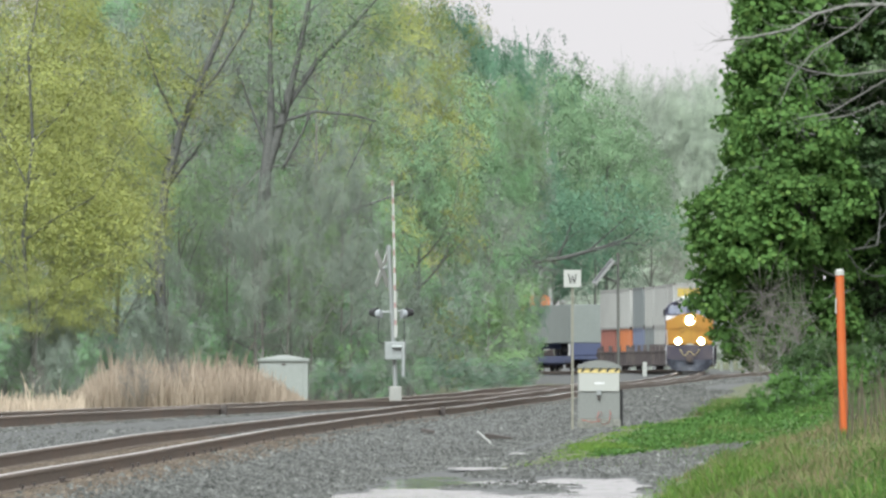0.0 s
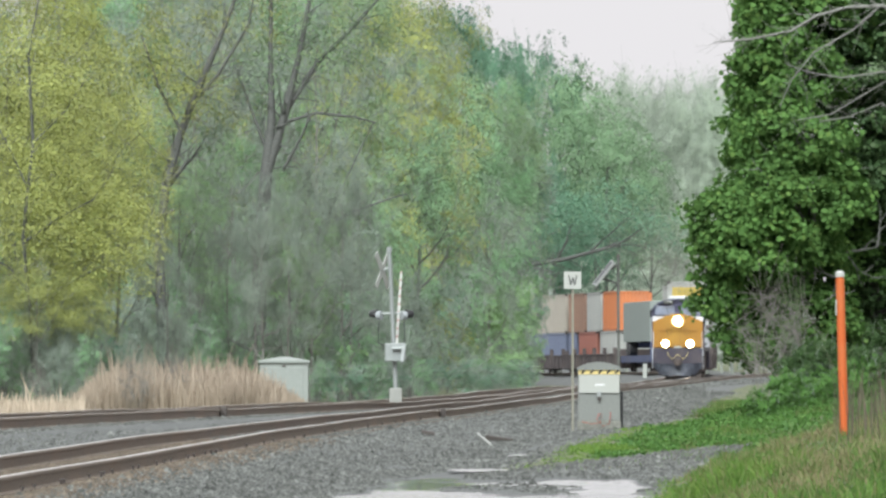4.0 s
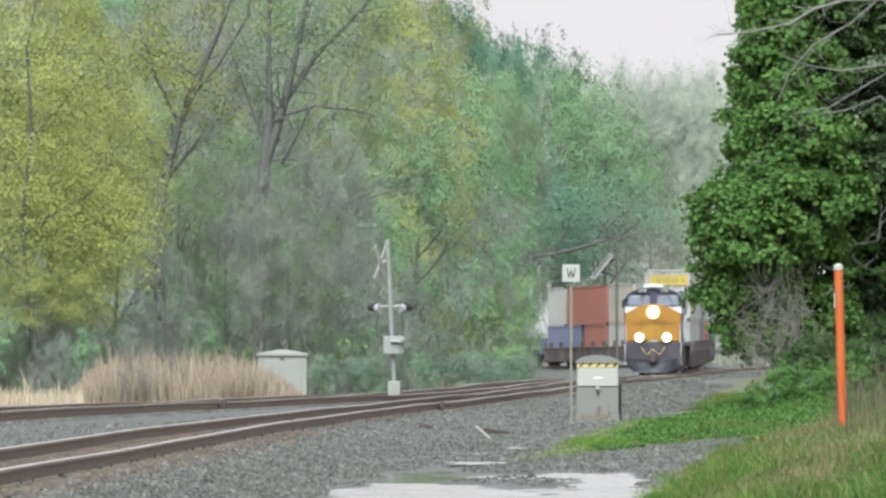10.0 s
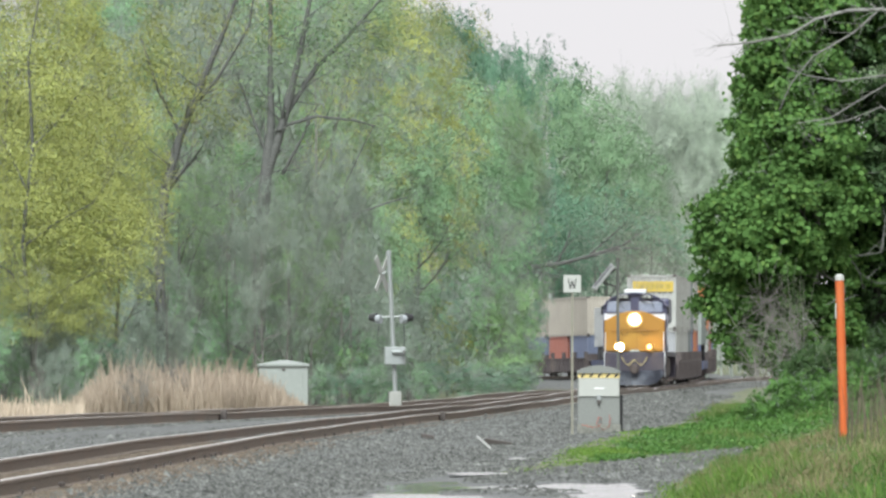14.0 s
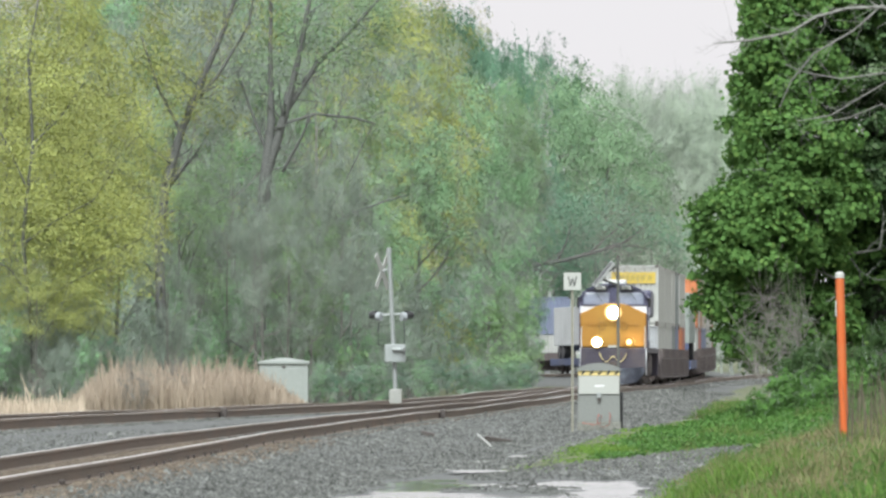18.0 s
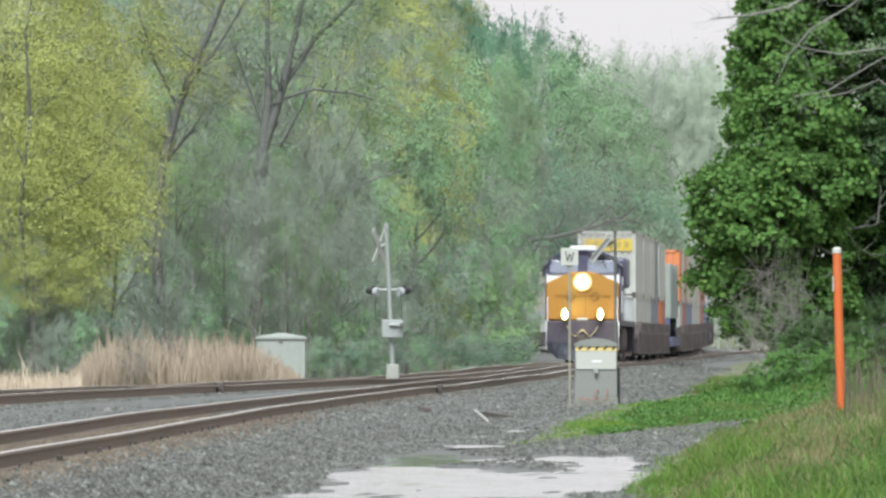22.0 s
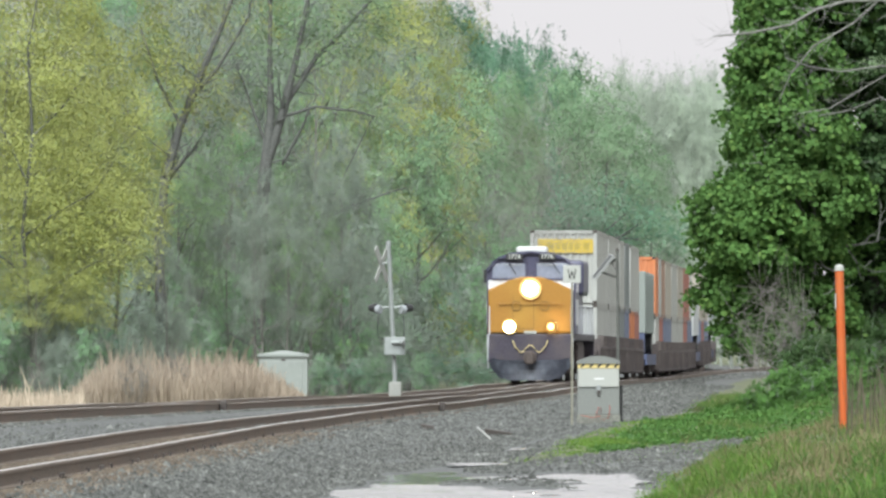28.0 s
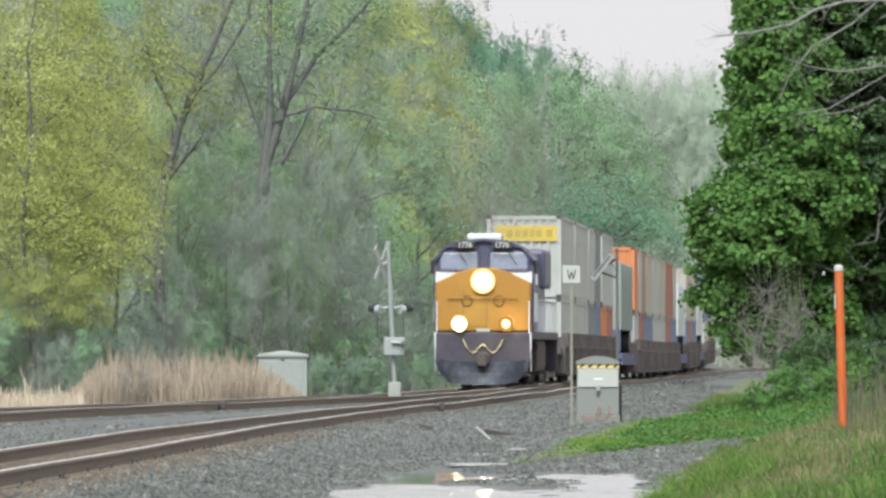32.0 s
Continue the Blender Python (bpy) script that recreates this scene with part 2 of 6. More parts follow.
def prism(bm, outline, y0, y1):
    """An outline of (x, z) points drawn out from y0 to y1."""
    a = [bm.verts.new((x, y0, z)) for x, z in outline]
    b = [bm.verts.new((x, y1, z)) for x, z in outline]
    n = len(outline)
    bm.faces.new(a)
    bm.faces.new(b[::-1])
    for i in range(n):
        bm.faces.new((a[i], b[i], b[(i + 1) % n], a[(i + 1) % n]))
    return bm


def B():
    return bmesh.new()


def thing(name, m, label, category, group="", kind=""):
    e = new(name)
    e.matrix_world = m
    return tagged(e, label, category, group, kind)


def tube_mesh(lines, seg=5):
    """Tapering tubes along polylines of (point, radius)."""
    V, F = [], []
    for line in lines:
        base = len(V)
        for i, (p, r) in enumerate(line):
            p = Vector(p)
            q = Vector(line[min(i + 1, len(line) - 1)][0]) - Vector(line[max(i - 1, 0)][0])
            q = q.normalized() if q.length > 1e-6 else Vector((0, 0, 1))
            s = q.orthogonal().normalized() if abs(q.z) < 0.99 else Vector((1, 0, 0))
            u = q.cross(s).normalized()
            for k in range(seg):
                a = 2 * math.pi * k / seg
                V.append(p + (s * math.cos(a) + u * math.sin(a)) * r)
        for i in range(len(line) - 1):
            for k in range(seg):
                F.append((base + i * seg + k, base + i * seg + (k + 1) % seg, base + (i + 1) * seg + (k + 1) % seg, base + (i + 1) * seg + k))
    return V, F


def quick_mesh(name, verts, faces_flat, per_face):
    """A mesh from arrays: verts (n, 3), faces as a flat index array with per_face corners each."""
    me = bpy.data.meshes.new(name)
    nf = len(faces_flat) // per_face
    me.vertices.add(len(verts))
    me.vertices.foreach_set("co", np.asarray(verts, dtype=np.float32).ravel())
    me.loops.add(len(faces_flat))
    me.loops.foreach_set("vertex_index", np.asarray(faces_flat, dtype=np.int32))
    me.polygons.add(nf)
    me.polygons.foreach_set("loop_start", np.arange(0, len(faces_flat), per_face, dtype=np.int32))
    me.polygons.foreach_set("loop_total", np.full(nf, per_face, dtype=np.int32))
    me.update()
    me.validate()
    return me


QUAD = np.array([(-0.5, -0.05, 0), (0.05, -0.42, 0.1), (0.55, 0.04, -0.05), (-0.05, 0.4, 0.08)])
TRI = np.array([(-0.5, -0.32, 0.03), (0.55, -0.06, -0.05), (-0.12, 0.52, 0.04)])
LEAF = np.array([(-0.5, 0, 0), (-0.28, -0.42, 0.06), (0.1, -0.5, -0.03), (0.55, 0, 0.08), (0.12, 0.5, -0.04), (-0.3, 0.4, 0.07)])


def leaves(rng, centres, size, shape=LEAF, droop=0.0, spread=0.35, facing=None, loose=0.55):
    """Many small leaves, one island each, at the given centres with uneven turn and size."""
    n, k = len(centres), len(shape)
    q = rng.normal(size=(n, 4))
    if droop:
        q[:, 0] += droop * 2
    q /= np.linalg.norm(q, axis=1)[:, None]
    w, x, y, z = q.T
    R = np.stack([np.stack([1 - 2 * (y * y + z * z), 2 * (x * y - z * w), 2 * (x * z + y * w)], 1),
                  np.stack([2 * (x * y + z * w), 1 - 2 * (x * x + z * z), 2 * (y * z - x * w)], 1),
                  np.stack([2 * (x * z - y * w), 2 * (y * z + x * w), 1 - 2 * (x * x + y * y)], 1)], 1)
    if facing is not None:
        # leaves lie like shingles on their clump, each a little askew
        f = facing / (np.linalg.norm(facing, axis=1)[:, None] + 1e-6) + rng.normal(size=(n, 3)) * loose
        f /= np.linalg.norm(f, axis=1)[:, None]
        t = np.cross(f, rng.normal(size=(n, 3)))
        t /= np.linalg.norm(t, axis=1)[:, None]
        R = np.stack([t, np.cross(f, t), f], 2)
    s = size * np.exp(rng.normal(size=n) * spread)
    V = np.einsum("nij,kj->nki", R, shape) * s[:, None, None] + centres[:, None, :]
    return V.reshape(-1, 3), np.arange(n * k)


# ---- the plan of the two tracks, as functions of the distance y ahead of the camera ----
def lerp_table(y, table):
    return np.interp(y, [a for a, _ in table], [b for _, b in table])


def smooth_table(y, table, width):
    """A table read with its corners rounded over the given width."""
    return sum(lerp_table(np.asarray(y, float) + width * k / 8, table) for k in range(-8, 9)) / 17


NEAR = [(0, -8.2), (60, -5.6), (91, -4.44), (102, -4.05), (119, -3.6), (132, -3.18), (148, -2.6), (165, -1.9), (183, -0.97), (200, -0.06),
        (217, 0.9), (247, 2.56), (267, 3.6), (345, 6.95), (400, 9.3), (440, 10.9), (480, 12.7), (520, 15.3), (555, 18.3), (588, 22.2), (640, 30.0)]
MAIN = [(0, -12.4), (60, -9.6), (133, -6.7), (178, -4.5), (210, -2.6), (236, -0.85), (258, 0.6), (283, 2.04), (319, 3.82), (365, 6.17), (401, 8.02),
        (456, 10.67), (492, 12.5), (519, 13.82), (574, 16.42), (593, 17.2), (610, 17.7), (630, 17.2), (647, 15.8), (661, 13.9), (683, 9.4), (705, 4.4), (760, -8.4), (980, -62)]
MAIN_Z = [(0, 0.3), (133, 0.3), (178, 0.16), (230, 0.0), (250, -0.04), (283, 0.0), (340, -0.03), (400, -0.17), (440, -0.25), (490, -0.28), (540, -0.18), (600, -0.02), (625, 0.0), (650, -0.06), (683, -0.28), (705, -0.38), (760, -0.42), (1500, -0.45)]


def near_x(y):
    """The right rail of the near track."""
    return smooth_table(y, NEAR, 14)


def main_x(y):
    """The left rail's and the right rail's middle of the main track is 0.72 m left of this line's right rail."""
    return smooth_table(y, MAIN, 14)


def main_z(y):
    return smooth_table(y, MAIN_Z, 20)


def near_z(y):
    """The near track falls in with the main line where the two run together."""
    return main_z(y) * np.clip((np.asarray(y, float) - 300) / 60, 0, 1) * np.clip((640 - np.asarray(y, float)) / 60, 0, 1)


def ground_z(x, y):
    """The height of the bare ground."""
    x, y = np.asarray(x, float), np.asarray(y, float)
    u = x - near_x(np.clip(y, 0, 640))
    w = x - main_x(np.clip(y, 0, 980))
    zm = main_z(y)
    side = np.interp(u, [0.45, 0.8, 2.1, 3.2, 4.5, 6.0, 7.2, 8.0, 8.8, 14, 40], [-0.19, -0.25, -0.55, -0.6, -0.5, -0.42, -0.3, -0.06, 0.2, 0.5, 1.0])
    flat = np.interp(y, [0, 70, 100, 130, 175, 240, 330, 600], [0.55, 0.8, 1.0, 1.0, 0.72, 0.5, 0.35, 0.35])
    side = np.where(u > 0.8, -0.25 + (side + 0.25) * flat, side)
    # a level strip where wheels have crossed the verge
    level = np.interp(u, [3.2, 4.5, 6.0, 7.6, 8.6, 11, 14, 40], [-0.58, -0.5, -0.47, -0.4, -0.28, 0.1, 0.3, 0.7])
    cross = np.clip((y - 126) / 10, 0, 1) * np.clip((182 - y) / 14, 0, 1)
    side = np.where(u > 3.4, side * (1 - cross) + np.minimum(side, level) * cross, side)
    side = np.where(y < 640, side, -0.19) + near_z(y)
    main = np.interp(w, [-30, -8, -3.2, -1.9, -1.3, 0.9, 1.5, 2.2], [-0.6, -0.55, -0.55, -0.25, -0.19, -0.19, -0.24, -0.24]) + zm
    ramp = np.clip((-1.7 - u) / 1.1, 0, 1)   # the ballast slopes up to the higher main line
    out = np.where(u > 0.45, side, (-0.19 + near_z(y)) * (1 - ramp) + np.maximum(-0.3 + near_z(y), main) * ramp)
    out = np.where(w < 0.9, main, out)
    blend = np.clip((y - 640) / 60, 0, 1)
    far = np.where(np.abs(w) < 2.0, -0.19 + zm, -0.35 + zm)
    out = out * (1 - blend) + far * blend
    # a trodden hollow where rain stands
    inside = np.clip(np.minimum(np.minimum(u - 2.0, 7.3 - u) / 0.6, np.minimum(y - 70, 142 - y) / 9), 0, 1)
    lump = 0.026 * np.sin(y * 0.33 + 0.9 * np.sin(x * 1.1)) + 0.018 * np.sin(x * 2.3 + y * 0.1) + 0.012 * np.sin(x * 5 + y * 0.7)
    bar = 0.075 * np.exp(-((y - 121 + 0.8 * np.sin(x * 2)) / 1.3) ** 2) * np.clip((1.9 - np.abs(x - 0.75) * 1.3) / 0.6, 0, 1)
    hollow = -0.615 + lump + bar + np.clip(np.abs(u - 4.35) - 1.5, 0, 2) * 0.075 + np.clip(y - 122, 0, 20) * 0.007
    return out * (1 - inside) + np.minimum(out, hollow) * inside


EDGE = [(0, 6.2), (110, 6.3), (123, 6.5), (131, 7.0), (134.9, 7.1), (135, 3.9), (152, 4.05), (172, 3.85), (195, 4.2), (220, 4.65), (300, 4.0), (600, 2.0)]


def bare(u, y):
    """Where the stone lies open: the ballast side, and the wheel track that runs off through the verge."""
    lo, hi = np.interp(y, [135, 142, 149, 157, 162, 166], [3.9, 4.7, 5.5, 6.15, 7.1, 7.7]), np.interp(y, [135, 142, 149, 157, 162, 166], [7.1, 7.3, 7.5, 7.65, 7.7, 7.7])
    return (u < lerp_table(y, EDGE)) | ((y > 135) & (y < 166) & (u > lo) & (u < hi))


def ground():
    """One sheet out to the horizon, finer where the camera sees it close by."""
    ys = np.concatenate([np.linspace(-60, 40, 11), np.arange(44, 260, 1.2), np.arange(260, 620, 6), np.geomspace(620, 4800, 40)])
    xs = np.concatenate([-np.geomspace(14, 900, 16)[::-1], np.arange(-13.5, 16, 0.25), np.geomspace(16.2, 900, 16)])
    X, Y = np.meshgrid(xs, ys)
    # columns lean with the near track so that the shoulder stays crisp
    lean = np.clip(near_x(np.clip(Y, 60, 560)), -6, 16) * np.clip(1 - np.abs(X) / 200, 0, 1)
    X = X + lean
    rng = np.random.default_rng(3)
    Z = ground_z(X, Y) + rng.normal(size=X.shape) * 0.012 * (np.abs(X - near_x(np.clip(Y, 0, 640))) > 0.5)
    V = np.stack([X, Y, Z], -1).reshape(-1, 3)
    n = len(xs)
    i = (np.arange(len(ys) - 1)[:, None] * n + np.arange(n - 1)[None]).ravel()
    F = np.stack([i, i + 1, i + n + 1, i + n], 1)
    me = quick_mesh("ground", V, F.ravel(), 4)
    # ballast, trodden gravel and grass by place
    c = V[F].mean(1)
    u = c[:, 0] - near_x(np.clip(c[:, 1], 0, 640))
    w = c[:, 0] - main_x(np.clip(c[:, 1], 0, 980))
    grass = ~bare(u + rng.normal(size=len(c)) * 0.12, c[:, 1]) | ((w < -3.4) & (c[:, 1] < 540))
    me.materials.append(M_BALLAST)
    me.materials.append(M_GRASSGROUND)
    me.materials.append(M_RUSTGROUND)
    rust = (u > -1.5) & (u < 0.6 + rng.normal(size=len(c)) * 0.12) & (c[:, 1] < 150)
    me.polygons.foreach_set("material_index", np.where(rust, 2, grass.astype(np.int32)).astype(np.int32))
    me.polygons.foreach_set("use_smooth", np.ones(len(F), dtype=bool))
    return tagged(new("ground", me), "grey crushed stone ballast and rough grassy soil", "ground", kind="structure")


ground()


def rail_profile():
    return [(-0.075, -0.185), (0.075, -0.185), (0.075, -0.172), (0.012, -0.155), (0.012, -0.05), (0.037, -0.042), (0.037, -0.014), (0.027, 0.0),
            (-0.027, 0.0), (-0.037, -0.014), (-0.037, -0.042), (-0.012, -0.05), (-0.012, -0.155), (-0.075, -0.172)]


def rail(name, line, zline, y0, y1, step, parent, label):
    prof = rail_profile()
    k = len(prof)
    ys = np.arange(y0, y1 + step, step)
    xs, zs = line(ys), zline(ys)
    V = [(x + px, y, z + pz) for x, y, z in zip(xs, ys, zs) for px, pz in prof]
    F, top = [], []
    for i in range(len(ys) - 1):
        for j in range(k):
            F.append((i * k + j, i * k + (j + 1) % k, (i + 1) * k + (j + 1) % k, (i + 1) * k + j))
            top.append(1 if j in (7, 8) else 0)
    ob = obj(name, V, F, M_RUST, parent, label)
    ob.data.materials.append(M_RAILTOP)
    ob.data.polygons.foreach_set("material_index", top)
    return ob


def wobble(y, amp, seed):
    y = np.asarray(y, float)
    return amp * (np.sin(y / 7.3 + seed) + 0.6 * np.sin(y / 3.9 + 2 * seed) + 0.8 * np.sin(y / 15.1 + 3 * seed)) * np.clip(y / 200, 0.4, 1.2)


def tracks():
    near = thing("near_track", Matrix(), "rusty jointed rails with polished heads on grey ballast", "railway track", kind="structure")
    main = thing("main_track", Matrix(), "main line rails with polished heads on grey ballast", "railway track", kind="structure")
    flat = lambda y: wobble(y, 0.008, 1.0) + near_z(y)
    rail("rail", near_x, flat, 30, 640, 2.0, near, "rusty rail with a worn bright head")
    rail("rail", lambda y: near_x(y) - 1.51, lambda y: wobble(y, 0.008, 2.2) + near_z(y) - 0.03 * np.clip((np.asarray(y) - 150) / 40, 0, 1), 30, 640, 2.0, near, "rusty rail with a worn bright head")
    bump = lambda y: main_z(y) + wobble(y, 0.01, 4.0)
    rail("rail", main_x, bump, 40, 980, 2.0, main, "rusty rail with a worn bright head")
    rail("rail", lambda y: main_x(y) - 1.51, bump, 40, 980, 2.0, main, "rusty rail with a worn bright head")
    # ties, nearly buried in the stone
    rng = np.random.default_rng(5)
    for tr, line, zf, y1 in ((near, near_x, lambda y: 0.0, 300), (main, main_x, lambda y: float(main_z(y)), 330)):
        V, F = [], []
        for y in np.arange(60, y1, 0.52):
            x, z = float(line(y)) - 0.755, zf(y) - 0.178 + rng.normal() * 0.004
            b = len(V)
            for dz in (-0.15, 0):
                for dx, dy in ((-1.25, -0.11), (1.25, -0.11), (1.25, 0.11), (-1.25, 0.11)):
                    V.append((x + dx, y + dy - 0.04 * dx, z + dz))
            F += [(b + 4, b + 5, b + 6, b + 7), (b, b + 1, b + 5, b + 4), (b + 1, b + 2, b + 6, b + 5), (b + 2, b + 3, b + 7, b + 6), (b + 3, b, b + 4, b + 7)]
        tagged(obj("ties", V, F, M_TIE, tr, "weathered dark wooden ties"), kind="stuff")


tracks()


# ---- the train: the line it follows, by distance along the main track ----
LINE_Y = np.arange(200, 980, 1.0)
LINE_X = main_x(LINE_Y) - 0.755
LINE_Z = main_z(LINE_Y)
LINE_S = np.concatenate([[0], np.cumsum(np.hypot(np.diff(LINE_X), np.diff(LINE_Y)))])
SPEED = 9.1
S_FRONT = float(np.interp(574.0, LINE_Y, LINE_S))   # the nose at the start


def on_line(s):
    return Vector((np.interp(s, LINE_S, LINE_X), np.interp(s, LINE_S, LINE_Y), np.interp(s, LINE_S, LINE_Z)))


def stand(s, half):
    """The pose of a vehicle whose middle is s along the line, on two trucks half a wheelbase away."""
    a, b = on_line(s - half), on_line(s + half)
    d = (b - a).normalized()
    q = Matrix((Vector((d.y, -d.x, 0)).normalized(), d, Vector((d.y, -d.x, 0)).normalized().cross(d))).transposed()
    return Matrix.Translation((a + b) / 2) @ q.to_4x4()


MOVING = []   # (thing, distance of its middle behind the nose, half wheelbase, its place on the vehicle)


def rides(ob, behind, half, up=0.0):
    MOVING.append((ob, behind, half, Matrix.Translation((0, 0, up))))
    ob.matrix_world = stand(S_FRONT + behind, half) @ MOVING[-1][3]


def wheelset(parent, y, r, name="wheel"):
    for x in (-0.72, 0.72):
        bm = B()
        cyl(bm, (x - 0.065, y, r), (x + 0.065, y, r), r, seg=20)
        cyl(bm, (x - 0.09 * (1 if x > 0 else -1), y, r), (x, y, r), r + 0.03, seg=20)
        part(name, bm, M_IRON, parent)


def truck(parent, y, wheels, r, length):
    for k in wheels:
        wheelset(parent, y + k, r)
    for x in (-1.0, 1.0):
        bm = B()
        box(bm, x - 0.09, x + 0.09, y - length / 2, y + length / 2, r + 0.05, r + 0.38, 0.03)
        for k in wheels:
            box(bm, x - 0.14, x + 0.14, y + k - 0.2, y + k + 0.2, r - 0.2, r + 0.22, 0.03)
        part("truck_frame", bm, M_UNDER, parent)


def ring(r0, r1, y, x, z, seg=24):
    bm = B()
    a = [[bm.verts.new((x + r * math.cos(2 * math.pi * k / seg), y + d, z + r * math.sin(2 * math.pi * k / seg))) for k in range(seg)] for r, d in ((r0, 0.012), (r1, 0.0))]
    p, q = a
    for k in range(seg):
        bm.faces.new((p[k], p[(k + 1) % seg], q[(k + 1) % seg], q[k]))
    return bm


def locomotive(behind, front=True):
    """A wide-nosed diesel, 22.3 m long; its nose is at local y = -11.15."""
    e = thing("locomotive", Matrix(), "yellow nosed dark blue freight diesel locomotive with lit headlights" if front else
              "trailing dark blue and yellow freight diesel locomotive", "locomotive")
    n = -11.15
    # snow plow: a curved blade
    bm = B()
    cols = 14
    grid = []
    for i in range(cols + 1):
        x = -1.45 + 2.9 * i / cols
        bow = 0.35 * (1 - (x / 1.45) ** 2)
        col = []
        for z, back in ((0.08, 0.0), (0.25, 0.1), (0.45, 0.17), (0.65, 0.2), (0.8, 0.2)):
            col.append(bm.verts.new((x * min(1, 0.68 + 0.62 * z), n - 0.25 - bow + back, z + (0.06 if abs(x) > 1.2 else 0))))
        grid.append(col)
    for i in range(cols):
        for j in range(4):
            bm.faces.new((grid[i][j], grid[i + 1][j], grid[i + 1][j + 1], grid[i][j + 1]))
    bmesh.ops.solidify(bm, geom=bm.faces[:], thickness=0.04)
    part("snow_plow", bm, M_PLOW, e, "dark scuffed steel snow plow")
    bm = box(B(), -1.5, 1.5, n - 0.08, n + 0.6, 0.72, 1.72, 0.05)
    part("pilot_plate", bm, M_PILOT, e, "dark blue pilot plate")
    for x in (-1.28, 1.28):
        for k in range(4):
            part("step", box(B(), x - 0.2, x + 0.2, n - 0.05 + 0.12 * k, n + 0.35 + 0.12 * k, 0.35 + 0.32 * k, 0.39 + 0.32 * k, 0.01), M_UNDER, e)
        bm = B()
        cyl(bm, (x * 1.13, n - 0.06, 1.0), (x * 1.13, n - 0.06, 2.7), 0.02, seg=8)
        part("handrail", bm, M_LOCOGREY, e)
    bm = B()
    box(bm, -0.22, 0.22, n - 0.55, n, 0.72, 1.05, 0.06)
    box(bm, -0.14, 0.14, n - 0.75, n - 0.5, 0.66, 1.1, 0.05)
    part("coupler", bm, M_UNDER, e)
    # slack hose loop and the small plate
    pts = [(-0.62 + 1.24 * i / 16, n - 0.16, 1.2 + 0.13 * math.cos((i / 16 - 0.5) * 4 * math.pi) + (0.16 if i in (0, 16) else 0.0)) for i in range(17)]
    V, F = tube_mesh([[(p, 0.02) for p in pts]], 8)
    obj("hose", V, F, M_HOSE, e, "pale yellow brake hose", True)
    part("badge_plate", box(B(), -0.22, 0.22, n - 0.11, n - 0.075, 1.73, 1.83, 0.01), M_SIGNWHITE, e, "small white plate")
    # short nose: yellow, with its top edge stepping up to the middle
    bm = B()
    nose = [(-1.5, 1.74), (1.5, 1.74), (1.5, 3.28), (0.75, 3.62), (0.35, 3.74), (-0.35, 3.74), (-0.75, 3.62), (-1.5, 3.28)]
    prism(bm, nose, n - 0.02, n + 0.9)
    bmesh.ops.bevel(bm, geom=[ed for ed in bm.edges if abs(ed.verts[0].co.y - n + 0.02) < 0.01 and abs(ed.verts[1].co.y - n + 0.02) < 0.01], offset=0.09, segments=3, profile=0.6, affect="EDGES")
    part("nose", bm, M_YELLOW, e, "yellow short nose")
    # door seams, grab irons and latches on the nose
    bm = B()
    for x in (-0.62, 0.12):
        box(bm, x - 0.01, x + 0.01, n - 0.036, n - 0.022, 1.9, 3.1)
    box(bm, -0.62, 0.12, n - 0.036, n - 0.022, 1.895, 1.915)
    part("nose_door_seam", bm, M_SEAM, e)
    bm = B()
    box(bm, -1.1, 1.1, n - 0.1, n - 0.07, 2.78, 2.81, 0.008)
    for x in (-1.1, -0.62, 0.62, 1.1):
        box(bm, x - 0.015, x + 0.015, n - 0.09, n - 0.02, 2.7, 2.82)
    part("grab_rail", bm, M_YELLOW, e)
    for x in (-0.5, 0.5):
        bm = B()
        for k in range(10):
            a0, a1 = 2 * math.pi * k / 10, 2 * math.pi * (k + 1) / 10
            cyl(bm, (x + 0.17 * math.cos(a0), n - 0.05, 2.72 + 0.17 * math.sin(a0)), (x + 0.17 * math.cos(a1), n - 0.05, 2.72 + 0.17 * math.sin(a1)), 0.016, seg=6)
        part("grab_ring", bm, M_SEAM, e)
    # cab: light band, dark upper front with a rounded roof
    bm = B()
    cab = [(-1.57, 1.74), (1.57, 1.74), (1.57, 4.0), (1.2, 4.4), (0.75, 4.58), (0.0, 4.64), (-0.75, 4.58), (-1.2, 4.4), (-1.57, 4.0)]
    prism(bm, cab, n + 0.55, n + 3.6)
    part("cab", bm, M_LOCOBLUE, e, "dark blue cab")
    for sx in (-1, 1):
        bm = B()
        tri = [(sx * 1.51, 3.25), (sx * 0.72, 3.6), (sx * 0.72, 3.7), (sx * 1.51, 3.62)]
        prism(bm, tri if sx < 0 else tri[::-1], n + 0.5, n + 0.56)
        part("front_band", bm, M_LOCOGREY, e, "light grey band under the windscreen")
        bm = box(B(), sx * 0.78 - 0.6, sx * 0.78 + 0.6, n + 0.49, n + 0.57, 3.68, 4.24, 0.05)
        w = part("windscreen", bm, M_GLASS, e, "reflective cab windscreen")
        bm = B()
        fr = [(sx * 0.78 - 0.64, sx * 0.78 - 0.58), (sx * 0.78 + 0.58, sx * 0.78 + 0.64)]
        for a, b in fr:
            box(bm, a, b, n + 0.46, n + 0.56, 3.64, 4.28, 0.01)
        box(bm, sx * 0.78 - 0.64, sx * 0.78 + 0.64, n + 0.46, n + 0.56, 4.23, 4.29, 0.01)
        box(bm, sx * 0.78 - 0.64, sx * 0.78 + 0.64, n + 0.46, n + 0.56, 3.63, 3.69, 0.01)
        part("frame", bm, M_LOCOBLUE, w)
